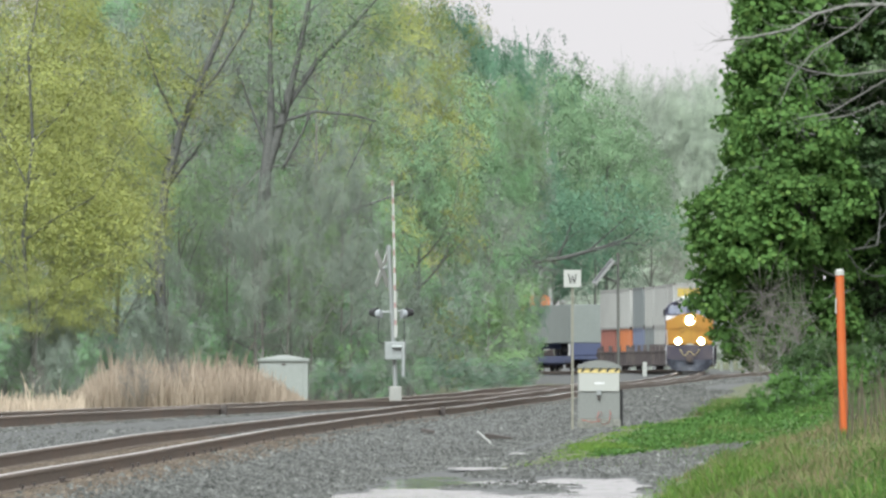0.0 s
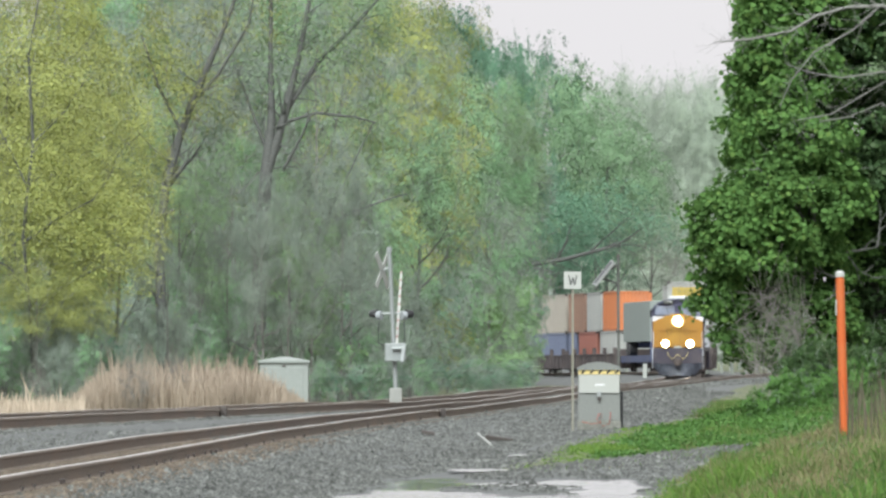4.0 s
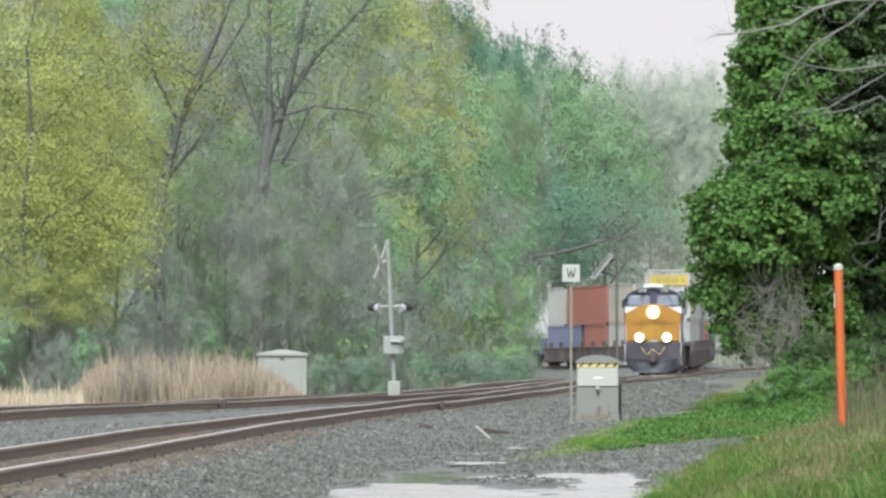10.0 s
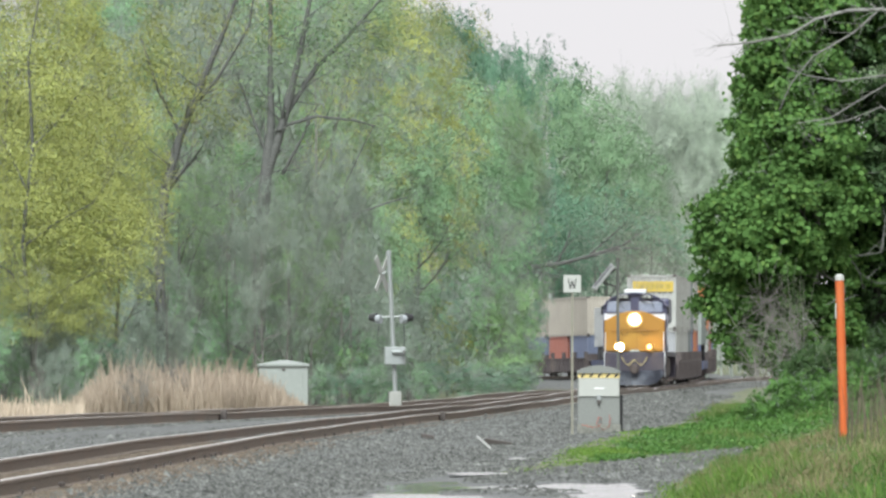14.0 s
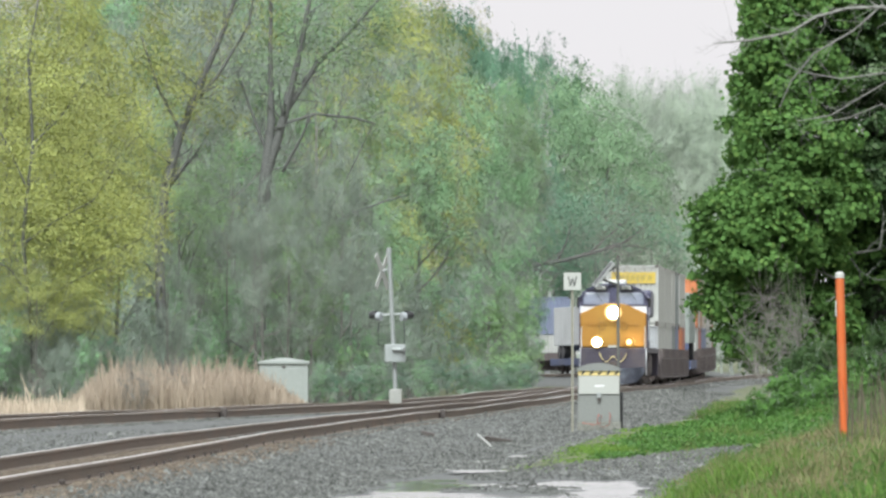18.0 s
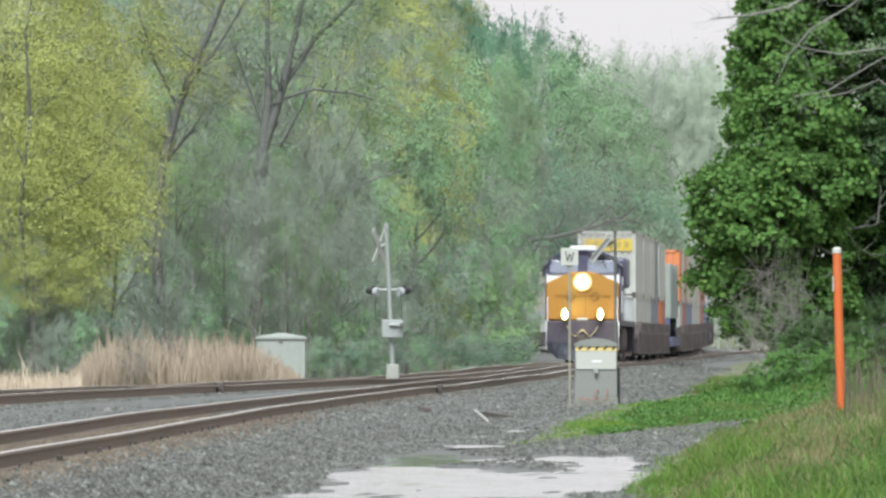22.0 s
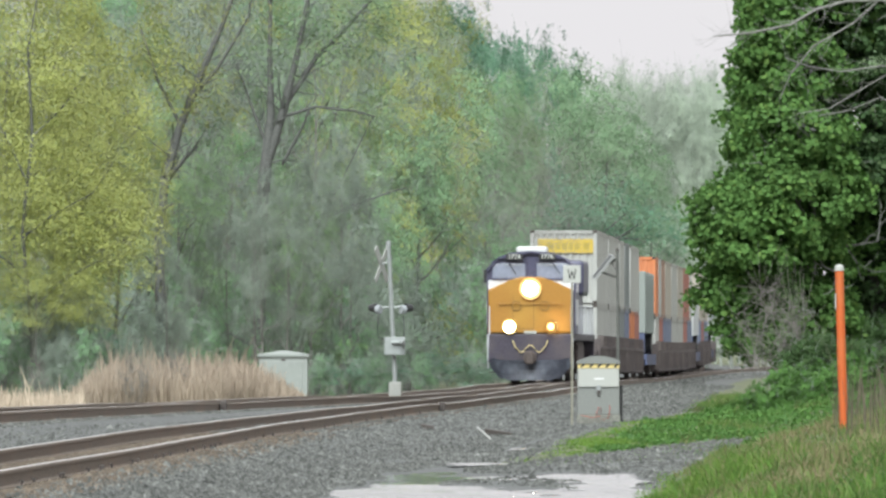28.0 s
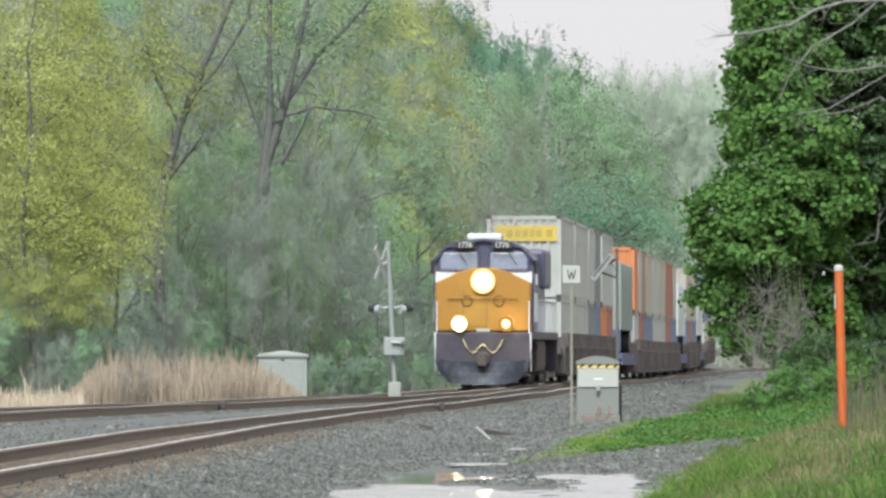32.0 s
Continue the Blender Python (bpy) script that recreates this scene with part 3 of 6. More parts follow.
        bm = cyl(B(), (sx * 0.78, n + 0.45, 4.22), (sx * 0.78 + 0.25, n + 0.45, 3.85), 0.012, seg=6)
        part("wiper", bm, M_BLACK, w)
        board = part("number_board", box(B(), sx * 0.58 - 0.3, sx * 0.58 + 0.3, n + 0.28, n + 0.58, 4.34, 4.56, 0.02), M_BLACK, e, "black number board with white digits")
        if front:
            txt = bpy.data.curves.new("digits", "FONT")
            txt.body, txt.size, txt.align_x, txt.align_y, txt.extrude = "1776", 0.23, "CENTER", "CENTER", 0.004
            txt.offset = 0.006
            t = new("digits", txt)
            dg = bpy.context.evaluated_depsgraph_get()
            me = bpy.data.meshes.new_from_object(t.evaluated_get(dg))
            bpy.data.objects.remove(t)
            me.transform(Matrix.Translation((sx * 0.58, n + 0.273, 4.45)) @ Matrix.Rotation(radians(90), 4, "X"))
            me.materials.clear()
            me.materials.append(M_SIGNWHITE)
            d = new("digits", me)
            d.parent = board
        bm = box(B(), sx * 1.63 - 0.06, sx * 1.63 + 0.06, n + 0.75, n + 1.0, 3.55, 4.0, 0.03)
        part("mirror", bm, M_BLACK, e, "black cab mirror")
        bm = box(B(), sx * 1.575 - 0.02, sx * 1.575 + 0.02, n + 1.3, n + 2.7, 3.2, 3.95, 0.02)
        part("side_window", bm, M_GLASS, e)
        x = sx * 1.578
        part("cab_side_panel", box(B(), x - 0.012, x + 0.012, n + 0.75, n + 3.3, 2.05, 2.95, 0.008), M_LOCOGREY, e, "light grey lower cab side")
        V, F = tube_mesh([[(Vector((sx * 1.5, n + yy, zz)), 0.026) for yy, zz in ((-0.05, 1.7), (-0.1, 1.3), (-0.06, 0.9), (0.12, 0.5))]], 8)
        obj("grab_iron", V, F, M_LOCOGREY, e, "pale curved grab iron beside the steps", True)
    bm = B()
    prism(bm, [(-1.6, 3.99), (-1.22, 4.4), (-0.76, 4.6), (0, 4.66), (0.76, 4.6), (1.22, 4.4), (1.6, 3.99), (1.52, 3.96), (1.19, 4.36), (0, 4.6), (-1.19, 4.36), (-1.52, 3.96)], n + 0.4, n + 3.7)
    part("roof", bm, M_LOCOBLUE, e)
    bm = box(B(), -0.55, 0.55, n + 1.0, n + 2.3, 4.6, 4.83, 0.08)
    part("air_conditioner", bm, M_WHITE, e, "white rooftop air conditioner")
    bm = B()
    for x in (-0.2, 0, 0.2):
        cyl(bm, (x, n + 2.6, 4.75), (x, n + 3.0, 4.75), 0.07, 0.03, 10)
    part("horn", bm, M_BLACK, e)
    # lights
    if front:
        house = part("headlight_housing", cyl(B(), (0, n - 0.12, 3.32), (0, n + 0.2, 3.32), 0.36, 0.4, 24), M_LOCOGREY, e, "headlight cluster housing")
        part("headlight", cyl(B(), (0, n - 0.14, 3.32), (0, n - 0.1, 3.32), 0.24, seg=24), M_HEADLIGHT, e, "glaring warm white headlight")
        # added rings imitate the glare spreading round the lens
        part("headlight_reflector", ring(0.24, 0.31, n - 0.135, 0, 3.32), M_INNER, e, "bright ring added to imitate the headlight's glare")
        part("headlight_rim", ring(0.31, 0.39, n - 0.13, 0, 3.32), M_HALO, e, "warm ring added to imitate the halo round the headlight")
        for sx in (-1, 1):
            part("ditch_light_housing", cyl(B(), (sx * 0.735, n - 0.16, 1.98), (sx * 0.735, n + 0.05, 1.98), 0.22, 0.24, 20), M_YELLOW, e)
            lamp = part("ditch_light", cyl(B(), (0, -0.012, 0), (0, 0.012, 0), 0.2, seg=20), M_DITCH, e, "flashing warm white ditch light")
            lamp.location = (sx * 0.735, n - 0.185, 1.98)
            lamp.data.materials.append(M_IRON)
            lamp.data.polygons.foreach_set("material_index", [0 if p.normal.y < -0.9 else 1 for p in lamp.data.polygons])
            # added glowing ring, imitates the glare round this lamp
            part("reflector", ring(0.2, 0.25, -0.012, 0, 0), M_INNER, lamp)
            # made-up back side: yellow like the nose, small glow stands for the dimmed light
            part("back_cap", cyl(B(), (0, 0.016, 0), (0, 0.024, 0), 0.25, 0.24, 24), M_YELLOW, lamp, "yellow disc added behind the lamp, shown while it is dimmed")
            part("small_bulb", cyl(B(), (0, 0.028, 0), (0, 0.05, 0), 0.13, 0.11, 14), M_DIMMED, lamp, "small orange glowing disc standing in for the dimmed ditch light")
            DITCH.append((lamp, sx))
    # long hood, walkway, tank, trucks
    bm = box(B(), -1.1, 1.1, n + 3.6, 10.4, 1.75, 4.35, 0.12)
    part("hood", bm, M_LOCOBLUE, e, "long dark blue engine hood")
    bm = box(B(), -1.32, 1.32, 5.2, 10.2, 3.2, 4.5, 0.15)
    part("radiator", bm, M_LOCOBLUE, e)
    for x in (-1.11, 1.11):
        for k in range(13):
            part("hood_door", box(B(), x - 0.02, x + 0.02, n + 4.3 + k * 0.95, n + 5.1 + k * 0.95, 2.0, 3.9, 0.01), M_LOCOBLUE, e)
    bm = box(B(), -1.52, 1.52, n + 0.5, 11.0, 1.5, 1.74, 0.02)
    part("walkway", bm, M_PILOT, e, "grimy dark walkway and sill")
    for x in (-1.5, 1.5):
        bm = B()
        for k in range(12):
            cyl(bm, (x, n + 4.0 + k * 1.55, 1.7), (x, n + 4.0 + k * 1.55, 2.75), 0.018, seg=6)
        cyl(bm, (x, n + 4.0, 2.75), (x, n + 4.0 + 11 * 1.55, 2.75), 0.018, seg=6)
        part("handrail", bm, M_LOCOGREY, e)
    part("rear_pilot_plate", box(B(), -1.5, 1.5, 10.75, 11.15, 0.45, 1.76, 0.04), M_PILOT, e, "grimy dark rear pilot plate")
    part("rear_coupler", box(B(), -0.2, 0.2, 11.1, 11.7, 0.7, 1.08, 0.05), M_UNDER, e)
    bm = box(B(), -1.4, 1.4, -3.4, 3.4, 0.45, 1.5, 0.2)
    part("fuel_tank", bm, M_UNDER, e)
    for x in (-1.25, 1.25):
        part("air_tank", cyl(B(), (x, -4.5, 1.25), (x, -3.4, 1.25), 0.2, seg=12), M_UNDER, e)
    for y in (-7.0, 7.0):
        truck(e, y, (-2.0, 0, 2.0), 0.53, 5.4)
    rides(e, behind + 11.4, 7.0)
    return e


DITCH = []
M_PLOW = mat("scuffed_plow", (0.05, 0.055, 0.075), 0.5, vary=0.3, scale=3, dirt=(0.2, 0.22, 0.27), dirt_amount=0.8, dirt_scale=1.6)
M_PILOT = mat("grimy_pilot", (0.036, 0.03, 0.046), 0.6, vary=0.3, scale=3, dirt=(0.085, 0.07, 0.065), dirt_amount=0.6, dirt_scale=1.2)
M_HOSE = mat("hose_yellow", (0.62, 0.52, 0.25), 0.7, vary=0.1)
M_SEAM = mat("seam_brown", (0.2, 0.12, 0.03), 0.7, vary=0.2)
PAINT = {}


def paint(name, colour):
    if name not in PAINT:
        PAINT[name] = mat(name + "_container_paint", colour, 0.6, vary=0.07, scale=1.5, bump=0.06, dirt=[0.55 * c + 0.06 for c in colour], dirt_amount=0.5, dirt_scale=0.5)
    return PAINT[name]


# strong paints are greyed: distance haze is mixed into their colours
COLOURS = {"white": (0.365, 0.37, 0.35), "cream": (0.36, 0.33, 0.28), "grey": (0.3, 0.325, 0.32), "dark grey": (0.17, 0.19, 0.19), "orange": (0.5, 0.17, 0.065),
           "red": (0.31, 0.12, 0.09), "brown": (0.28, 0.17, 0.12), "blue": (0.14, 0.165, 0.24), "green": (0.18, 0.26, 0.25)}
BOXES = {}


def container(colour, length, h, logo=False):
    """A corrugated steel box, its base at local z = 0, its leading end at -length / 2."""
    key = (colour, length, h, logo)
    words = {True: " with a yellow end panel"}.get(logo, "")
    if key in BOXES:
        return copy_thing(BOXES[key], Matrix())
    m, w, y0 = paint(colour, COLOURS[colour]), 1.295, -length / 2
    e = thing("shipping_container", Matrix(), f"{colour} steel container on a well car{words}", "container", "containers on the train")
    for sx in (-1, 1):
        V, F = [], []
        n = int(length / 0.28)
        for i in range(n * 4 + 1):
            y = y0 + 0.12 + (length - 0.24) * i / (n * 4)
            x = sx * (w - (0.045 if i % 4 in (1, 2) else 0.012))
            V += [(x, y, 0.16), (x, y, h - 0.12)]
        for i in range(n * 4):
            F.append((2 * i, 2 * i + 2, 2 * i + 3, 2 * i + 1))
        obj("side_wall", V, F, m, e)
        for z0, z1 in ((0.0, 0.17), (h - 0.13, h)):
            part("side_rail", box(B(), min(sx * (w - 0.09), sx * w), max(sx * (w - 0.09), sx * w), y0 + 0.1, -y0 - 0.1, z0, z1), m, e)
        for sy in (-1, 1):
            part("corner_post", box(B(), min(sx * (w - 0.14), sx * w), max(sx * (w - 0.14), sx * w), sy * -y0 - 0.08, sy * -y0 + 0.08, 0.12, h - 0.12, 0.01), m, e)
            for z in (0.0, h - 0.12):
                part("corner_casting", box(B(), min(sx * (w - 0.17), sx * w), max(sx * (w - 0.17), sx * w) + 0.002, sy * -y0 - 0.09, sy * -y0 + 0.09, z, z + 0.12, 0.01), M_IRON, e)
    part("roof", box(B(), -w + 0.08, w - 0.08, y0 + 0.05, -y0 - 0.05, h - 0.05, h - 0.01), m, e)
    part("floor", box(B(), -w + 0.08, w - 0.08, y0 + 0.05, -y0 - 0.05, 0.1, 0.16), M_UNDER, e)
    V, F = [], []
    for i in range(33):
        x = -w + 0.13 + (2 * w - 0.26) * i / 32
        y = y0 + (0.05 if i % 4 in (1, 2) else 0.01)
        V += [(x, y, 0.14), (x, y, h - 0.12)]
    for i in range(32):
        F.append((2 * i, 2 * i + 2, 2 * i + 3, 2 * i + 1))
    obj("front_wall", V, F, m, e)
    for z in (0.04, h - 0.14):
        part("end_rail", box(B(), -w + 0.1, w - 0.1, y0 - 0.01, y0 + 0.08, z, z + 0.12), m, e)
    for sx in (-1, 1):
        d = part("door", box(B(), min(0.01 * sx, sx * (w - 0.12)), max(0.01 * sx, sx * (w - 0.12)), -y0 - 0.08, -y0 - 0.02, 0.14, h - 0.13, 0.01), m, e)
        for x in (0.35, 0.8):
            part("locking_bar", cyl(B(), (sx * x, -y0, 0.15), (sx * x, -y0, h - 0.15), 0.02, seg=8), M_GALV, d)
    if logo:
        p = part("logo_panel", box(B(), -w + 0.3, w - 0.14, y0 - 0.03, y0 - 0.012, h - 0.9, h - 0.35), M_YELLOWPANEL, e, "yellow panel")
        for i, (a, b) in enumerate(((-0.62, -0.4), (-0.3, -0.12), (-0.06, 0.14), (0.2, 0.36), (0.42, 0.62), (0.78, 0.98))):
            part("bar", box(B(), a, b, y0 - 0.036, y0 - 0.031, h - 0.76, h - 0.5), M_OLIVE, p)
        bm = B()
        for x in (-0.85, -0.3, 0.3, 0.85):
            box(bm, x - 0.025, x + 0.025, y0 - 0.024, y0 + 0.02, 0.1, h - 0.1)
        part("stiffener", bm, m, e)
    BOXES[key] = e
    return e


M_YELLOWPANEL = mat("yellow_panel", (0.5, 0.36, 0.06), 0.6, vary=0.1, scale=3)
M_OLIVE = mat("dark_olive", (0.35, 0.27, 0.05), 0.7, vary=0.2)


def well_car(behind, length):
    """A low well car for one pair of boxes."""
    e = thing("well_car", Matrix(), "rusty brown low well car carrying stacked containers", "railway wagon", "well cars of the train")
    y = length / 2
    for x in (-1.42, 1.42):
        bm = B()
        box(bm, x - 0.05, x + 0.05, -y, y, 0.35, 1.25, 0.01)
        box(bm, x - 0.1, x + 0.1, -y, y, 1.22, 1.32, 0.01)
        box(bm, x - 0.1, x + 0.1, -y, y, 0.3, 0.38, 0.01)
        for k in range(int(length / 1.3)):
            box(bm, x - 0.12, x + 0.12, -y + 0.4 + k * 1.3, -y + 0.6 + k * 1.3, 0.36, 1.24 if k % 3 else 1.75)
        part("side_sill", bm, M_WELL, e)
    part("well_floor", box(B(), -1.4, 1.4, -y, y, 0.28, 0.36), M_WELL, e)
    for s in (-1, 1):
        part("end_platform", box(B(), -1.35, 1.35, s * (y + 0.65) - 0.6, s * (y + 0.65) + 0.6, 1.0, 1.2, 0.03), M_WELL, e)
        part("end_bulkhead", box(B(), -1.46, 1.46, s * (y + 0.03) - 0.04, s * (y + 0.03) + 0.04, 0.34, 1.62, 0.02), M_WELL, e)
    truck(e, y + 0.7, (-0.85, 0.85), 0.42, 2.4)
    if behind < 40:
        truck(e, -y - 0.7, (-0.85, 0.85), 0.42, 2.4)
    rides(e, behind, y)
    return e


M_WELL = mat("well_car_brown", (0.075, 0.062, 0.062), 0.85, vary=0.35, scale=2, dirt=(0.17, 0.14, 0.12), dirt_amount=0.6)


def trailer_car(behind, length, tone, colour):
    """A road trailer on a flat car."""
    e = thing("flat_car", Matrix(), "dark blue flat car carrying a road trailer", "railway wagon")
    y = length / 2
    part("deck", box(B(), -1.35, 1.35, -y - 0.6, y + 0.6, 0.85, 1.1, 0.03), M_NAVY, e)
    part("centre_sill", box(B(), -0.4, 0.4, -y, y, 0.5, 0.86, 0.03), M_NAVY, e)
    for s in (-1, 1):
        part("side_sill", box(B(), s * 1.33 - 0.05, s * 1.33 + 0.05, -y - 0.55, y + 0.55, 0.62, 1.12, 0.02), M_NAVY, e)
        truck(e, s * (y - 1.6), (-0.85, 0.85), 0.42, 2.4)
    rides(e, behind, y - 1.6)
    t = thing("road_trailer", Matrix(), f"{tone} box trailer with dark blue gear on a flat car", "trailer")
    m = paint(tone, colour)
    bm = box(B(), -1.28, 1.28, -y + 0.3, y - 0.3, 1.0, 3.85, 0.04)
    part("box_body", bm, m, t, f"ribbed {tone} box")
    for sx in (-1, 1):
        bm = B()
        for k in range(int(length / 0.6)):
            box(bm, sx * 1.29 - 0.015, sx * 1.29 + 0.015, -y + 0.5 + k * 0.6, -y + 0.55 + k * 0.6, 1.02, 3.8)
        part("rib", bm, m, t)
    part("kingpin_stand", box(B(), -1.0, 1.0, -y + 0.9, -y + 1.5, 0.01, 1.0, 0.05), M_NAVY, t)
    part("front_skirt", box(B(), -1.25, 1.25, -y + 0.34, -y + 0.6, 0.05, 1.02, 0.05), M_NAVY, t)
    for k in (y - 3.4, y - 2.1):
        for sx in (-1, 1):
            part("tyre", cyl(B(), (sx * 0.7, k, 0.5), (sx * 1.25, k, 0.5), 0.5, seg=18), M_BLACK, t)
    part("slider", box(B(), -0.6, 0.6, y - 4.2, y - 1.4, 0.6, 1.02, 0.03), M_NAVY, t)
    rides(t, behind, y - 1.6, 1.1)


M_NAVY = mat("navy_steel", (0.06, 0.075, 0.14), 0.7, vary=0.25, scale=2, dirt=(0.1, 0.09, 0.09))

locomotive(0.0)
# the cars: start behind the nose and length of each well
for start, length in ((31.1, 14.0), (45.2, 14.0), (59.4, 13.9), (74.1, 14.0), (117.0, 19.6), (137.0, 12.6), (149.8, 12.6), (162.6, 12.6), (175.6, 22.2), (219.6, 14.6),
                      (234.8, 14.6), (274.0, 14.6), (289.2, 14.6), (304.4, 14.6), (319.6, 14.6), (334.8, 14.6)):
    well_car(start + length / 2, length)
for start, tone, colour in ((98.8, "grey green", (0.2, 0.225, 0.21)), (202.0, "pale grey", (0.42, 0.43, 0.43)), (253.0, "pale grey", (0.42, 0.43, 0.43))):
    trailer_car(start + 8.0, 16.0, tone, colour)
LOWER = [(31.3, 13.6, "white"), (45.4, 13.6, "white"), (59.6, 6.4, "dark grey"), (66.6, 6.4, "blue"), (74.4, 6.4, "orange"), (81.3, 6.4, "red"), (117.5, 7.0, "white"),
         (125.6, 7.0, "red"), (133.2, 3.0, "blue"), (137.2, 12.2, "blue"), (150.0, 12.2, "white"), (162.8, 12.2, "white"), (175.8, 9.0, "red"), (185.4, 12.2, "blue"),
         (220.0, 6.6, "blue"), (227.2, 6.6, "red"), (235.0, 14.2, "blue"), (274.2, 14.2, "white"), (289.4, 14.2, "red"), (304.6, 14.2, "white"), (319.8, 14.2, "blue"), (335.0, 14.2, "white")]
UPPER = [(31.3, 13.6, "white"), (45.4, 13.6, "white"), (59.6, 6.4, "white"), (66.6, 6.4, "dark grey"), (74.4, 13.6, "white"), (117.3, 6.1, "orange"), (124.0, 5.6, "white"),
         (130.2, 6.1, "brown"), (137.2, 12.2, "cream"), (150.0, 12.2, "white"), (162.8, 12.2, "cream"), (175.8, 15.0, "red"), (191.4, 6.1, "white"),
         (220.0, 14.2, "cream"), (235.0, 14.2, "cream"), (274.2, 14.2, "blue"), (289.4, 14.2, "white"), (304.6, 14.2, "cream"), (319.8, 14.2, "red"), (335.0, 14.2, "white")]
for row, high, up in ((LOWER, 2.59, 0.37), (UPPER, 2.87, 2.97)):
    for start, length, colour in row:
        rides(container(colour, length - 0.45, high, up > 1 and start < 35), start + length / 2, length / 2, up)


def exhaust():
    """Thin drifting soot over the engine: loose specks, denser near the stack."""
    rng = np.random.default_rng(91)
    e = thing("exhaust_smoke", Matrix(), "thin brownish grey exhaust haze over the locomotive", "smoke")
    for cx, cy, cz, r, n in ((0.0, 0.0, 5.3, 0.8, 5000), (-0.5, 3.0, 6.3, 1.3, 10000), (-1.0, 7.0, 7.6, 1.8, 14000), (0.6, 9.0, 6.6, 1.7, 12000), (-1.6, 12.0, 9.0, 2.0, 9000), (0.0, 18.0, 8.0, 2.2, 10000), (0.4, 27.0, 8.2, 2.3, 8000), (0.2, 36.0, 8.4, 2.4, 4000)):
        c = np.array([cx, cy, cz]) + np.clip(rng.normal(size=(n, 3)), -2.0, 2.0) * np.array([r, r * 1.4, r * 0.6])
        c[:, 2] = np.maximum(c[:, 2], 4.75 if cy < 15 else 6.1 + 0.4 * rng.random(n))
        v, f = leaves(rng, c, 0.021, TRI)
        me = quick_mesh("puff", v, f, 3)
        me.materials.append(M_SOOT)
        o = new("puff", me)
        o.parent = e
        tagged(o, kind="stuff")
    rides(e, 14.0, 3.0)


M_SOOT = leaf_mat("soot_specks", (0.2, 0.185, 0.17), (0.27, 0.25, 0.23), through=0.3, rough=0.95)
exhaust()


# ---- things along the tracks ----
def at(px, py, dist):
    """The place that lies dist metres ahead on the line of sight px, py (in units of 1/FOCAL from the picture's corner)."""
    return Vector(((px - 784) * dist / FOCAL, dist, EYE[2] + (622 - py) * dist / FOCAL))


def gz(x, y):
    return float(ground_z(x, y))


def ripples(name, label, xs, ys, level, calm):
    """Standing water with small wind ripples; calm(x, y) is 0 where the breeze roughens it and 1 in the lee."""
    X, Y = np.meshgrid(xs, ys)
    bend = 1.6 * np.sin(X * 2.1 + 0.4 * Y) + 1.1 * np.sin(X * 4.7 - 0.23 * Y)
    steep = 0.0042 * (1 - 0.93 * calm(X, Y)) * (0.75 + 0.25 * np.sin(X * 1.3 + Y * 0.7))
    Z = level + steep * (np.sin(Y * 29 + bend) + 0.45 * np.sin(Y * 47 - 1.7 * bend + X * 3))
    n = len(xs)
    i = (np.arange(len(ys) - 1)[:, None] * n + np.arange(n - 1)[None]).ravel()
    me = quick_mesh(name, np.stack([X, Y, Z], -1).reshape(-1, 3), np.stack([i, i + 1, i + n + 1, i + n], 1).ravel(), 4)
    me.polygons.foreach_set("use_smooth", np.ones(len(i), dtype=bool))
    me.materials.append(M_WATER)
    return tagged(new(name, me), label, "puddle", kind="structure")


def puddle():
    lee = lambda x, y: np.clip((y - 118.5) / 2.5, 0, 1) * np.clip((1.4 - x) / 1.2, 0.25, 1)
    ripples("puddle", "shallow rain puddle reflecting the white sky", np.arange(-2.4, 4.0, 0.12), np.arange(98, 132, 0.028), -0.583, lee)
    for px, d, rx, ry in ((850, 137, 0.46, 1.7), (912, 158, 0.2, 1.6)):
        x = (px - 784) * d / FOCAL
        z = gz(x, d) + 0.03
        ob = ripples("puddle", "small rain puddle between the stones", np.linspace(x - rx, x + rx, 9), np.arange(d - ry, d + ry, 0.03), z, lambda a, b: 0 * a)
        V = np.array([v.co for v in ob.data.vertices])
        bend = (V[:, 1] - d) / ry
        V[:, 0] = x + (V[:, 0] - x) * np.sqrt(np.clip(1 - bend ** 2, 0.004, 1)) * (1 + 0.15 * np.sin(bend * 5))
        ob.data.vertices.foreach_set("co", V.astype(np.float32).ravel())


puddle()


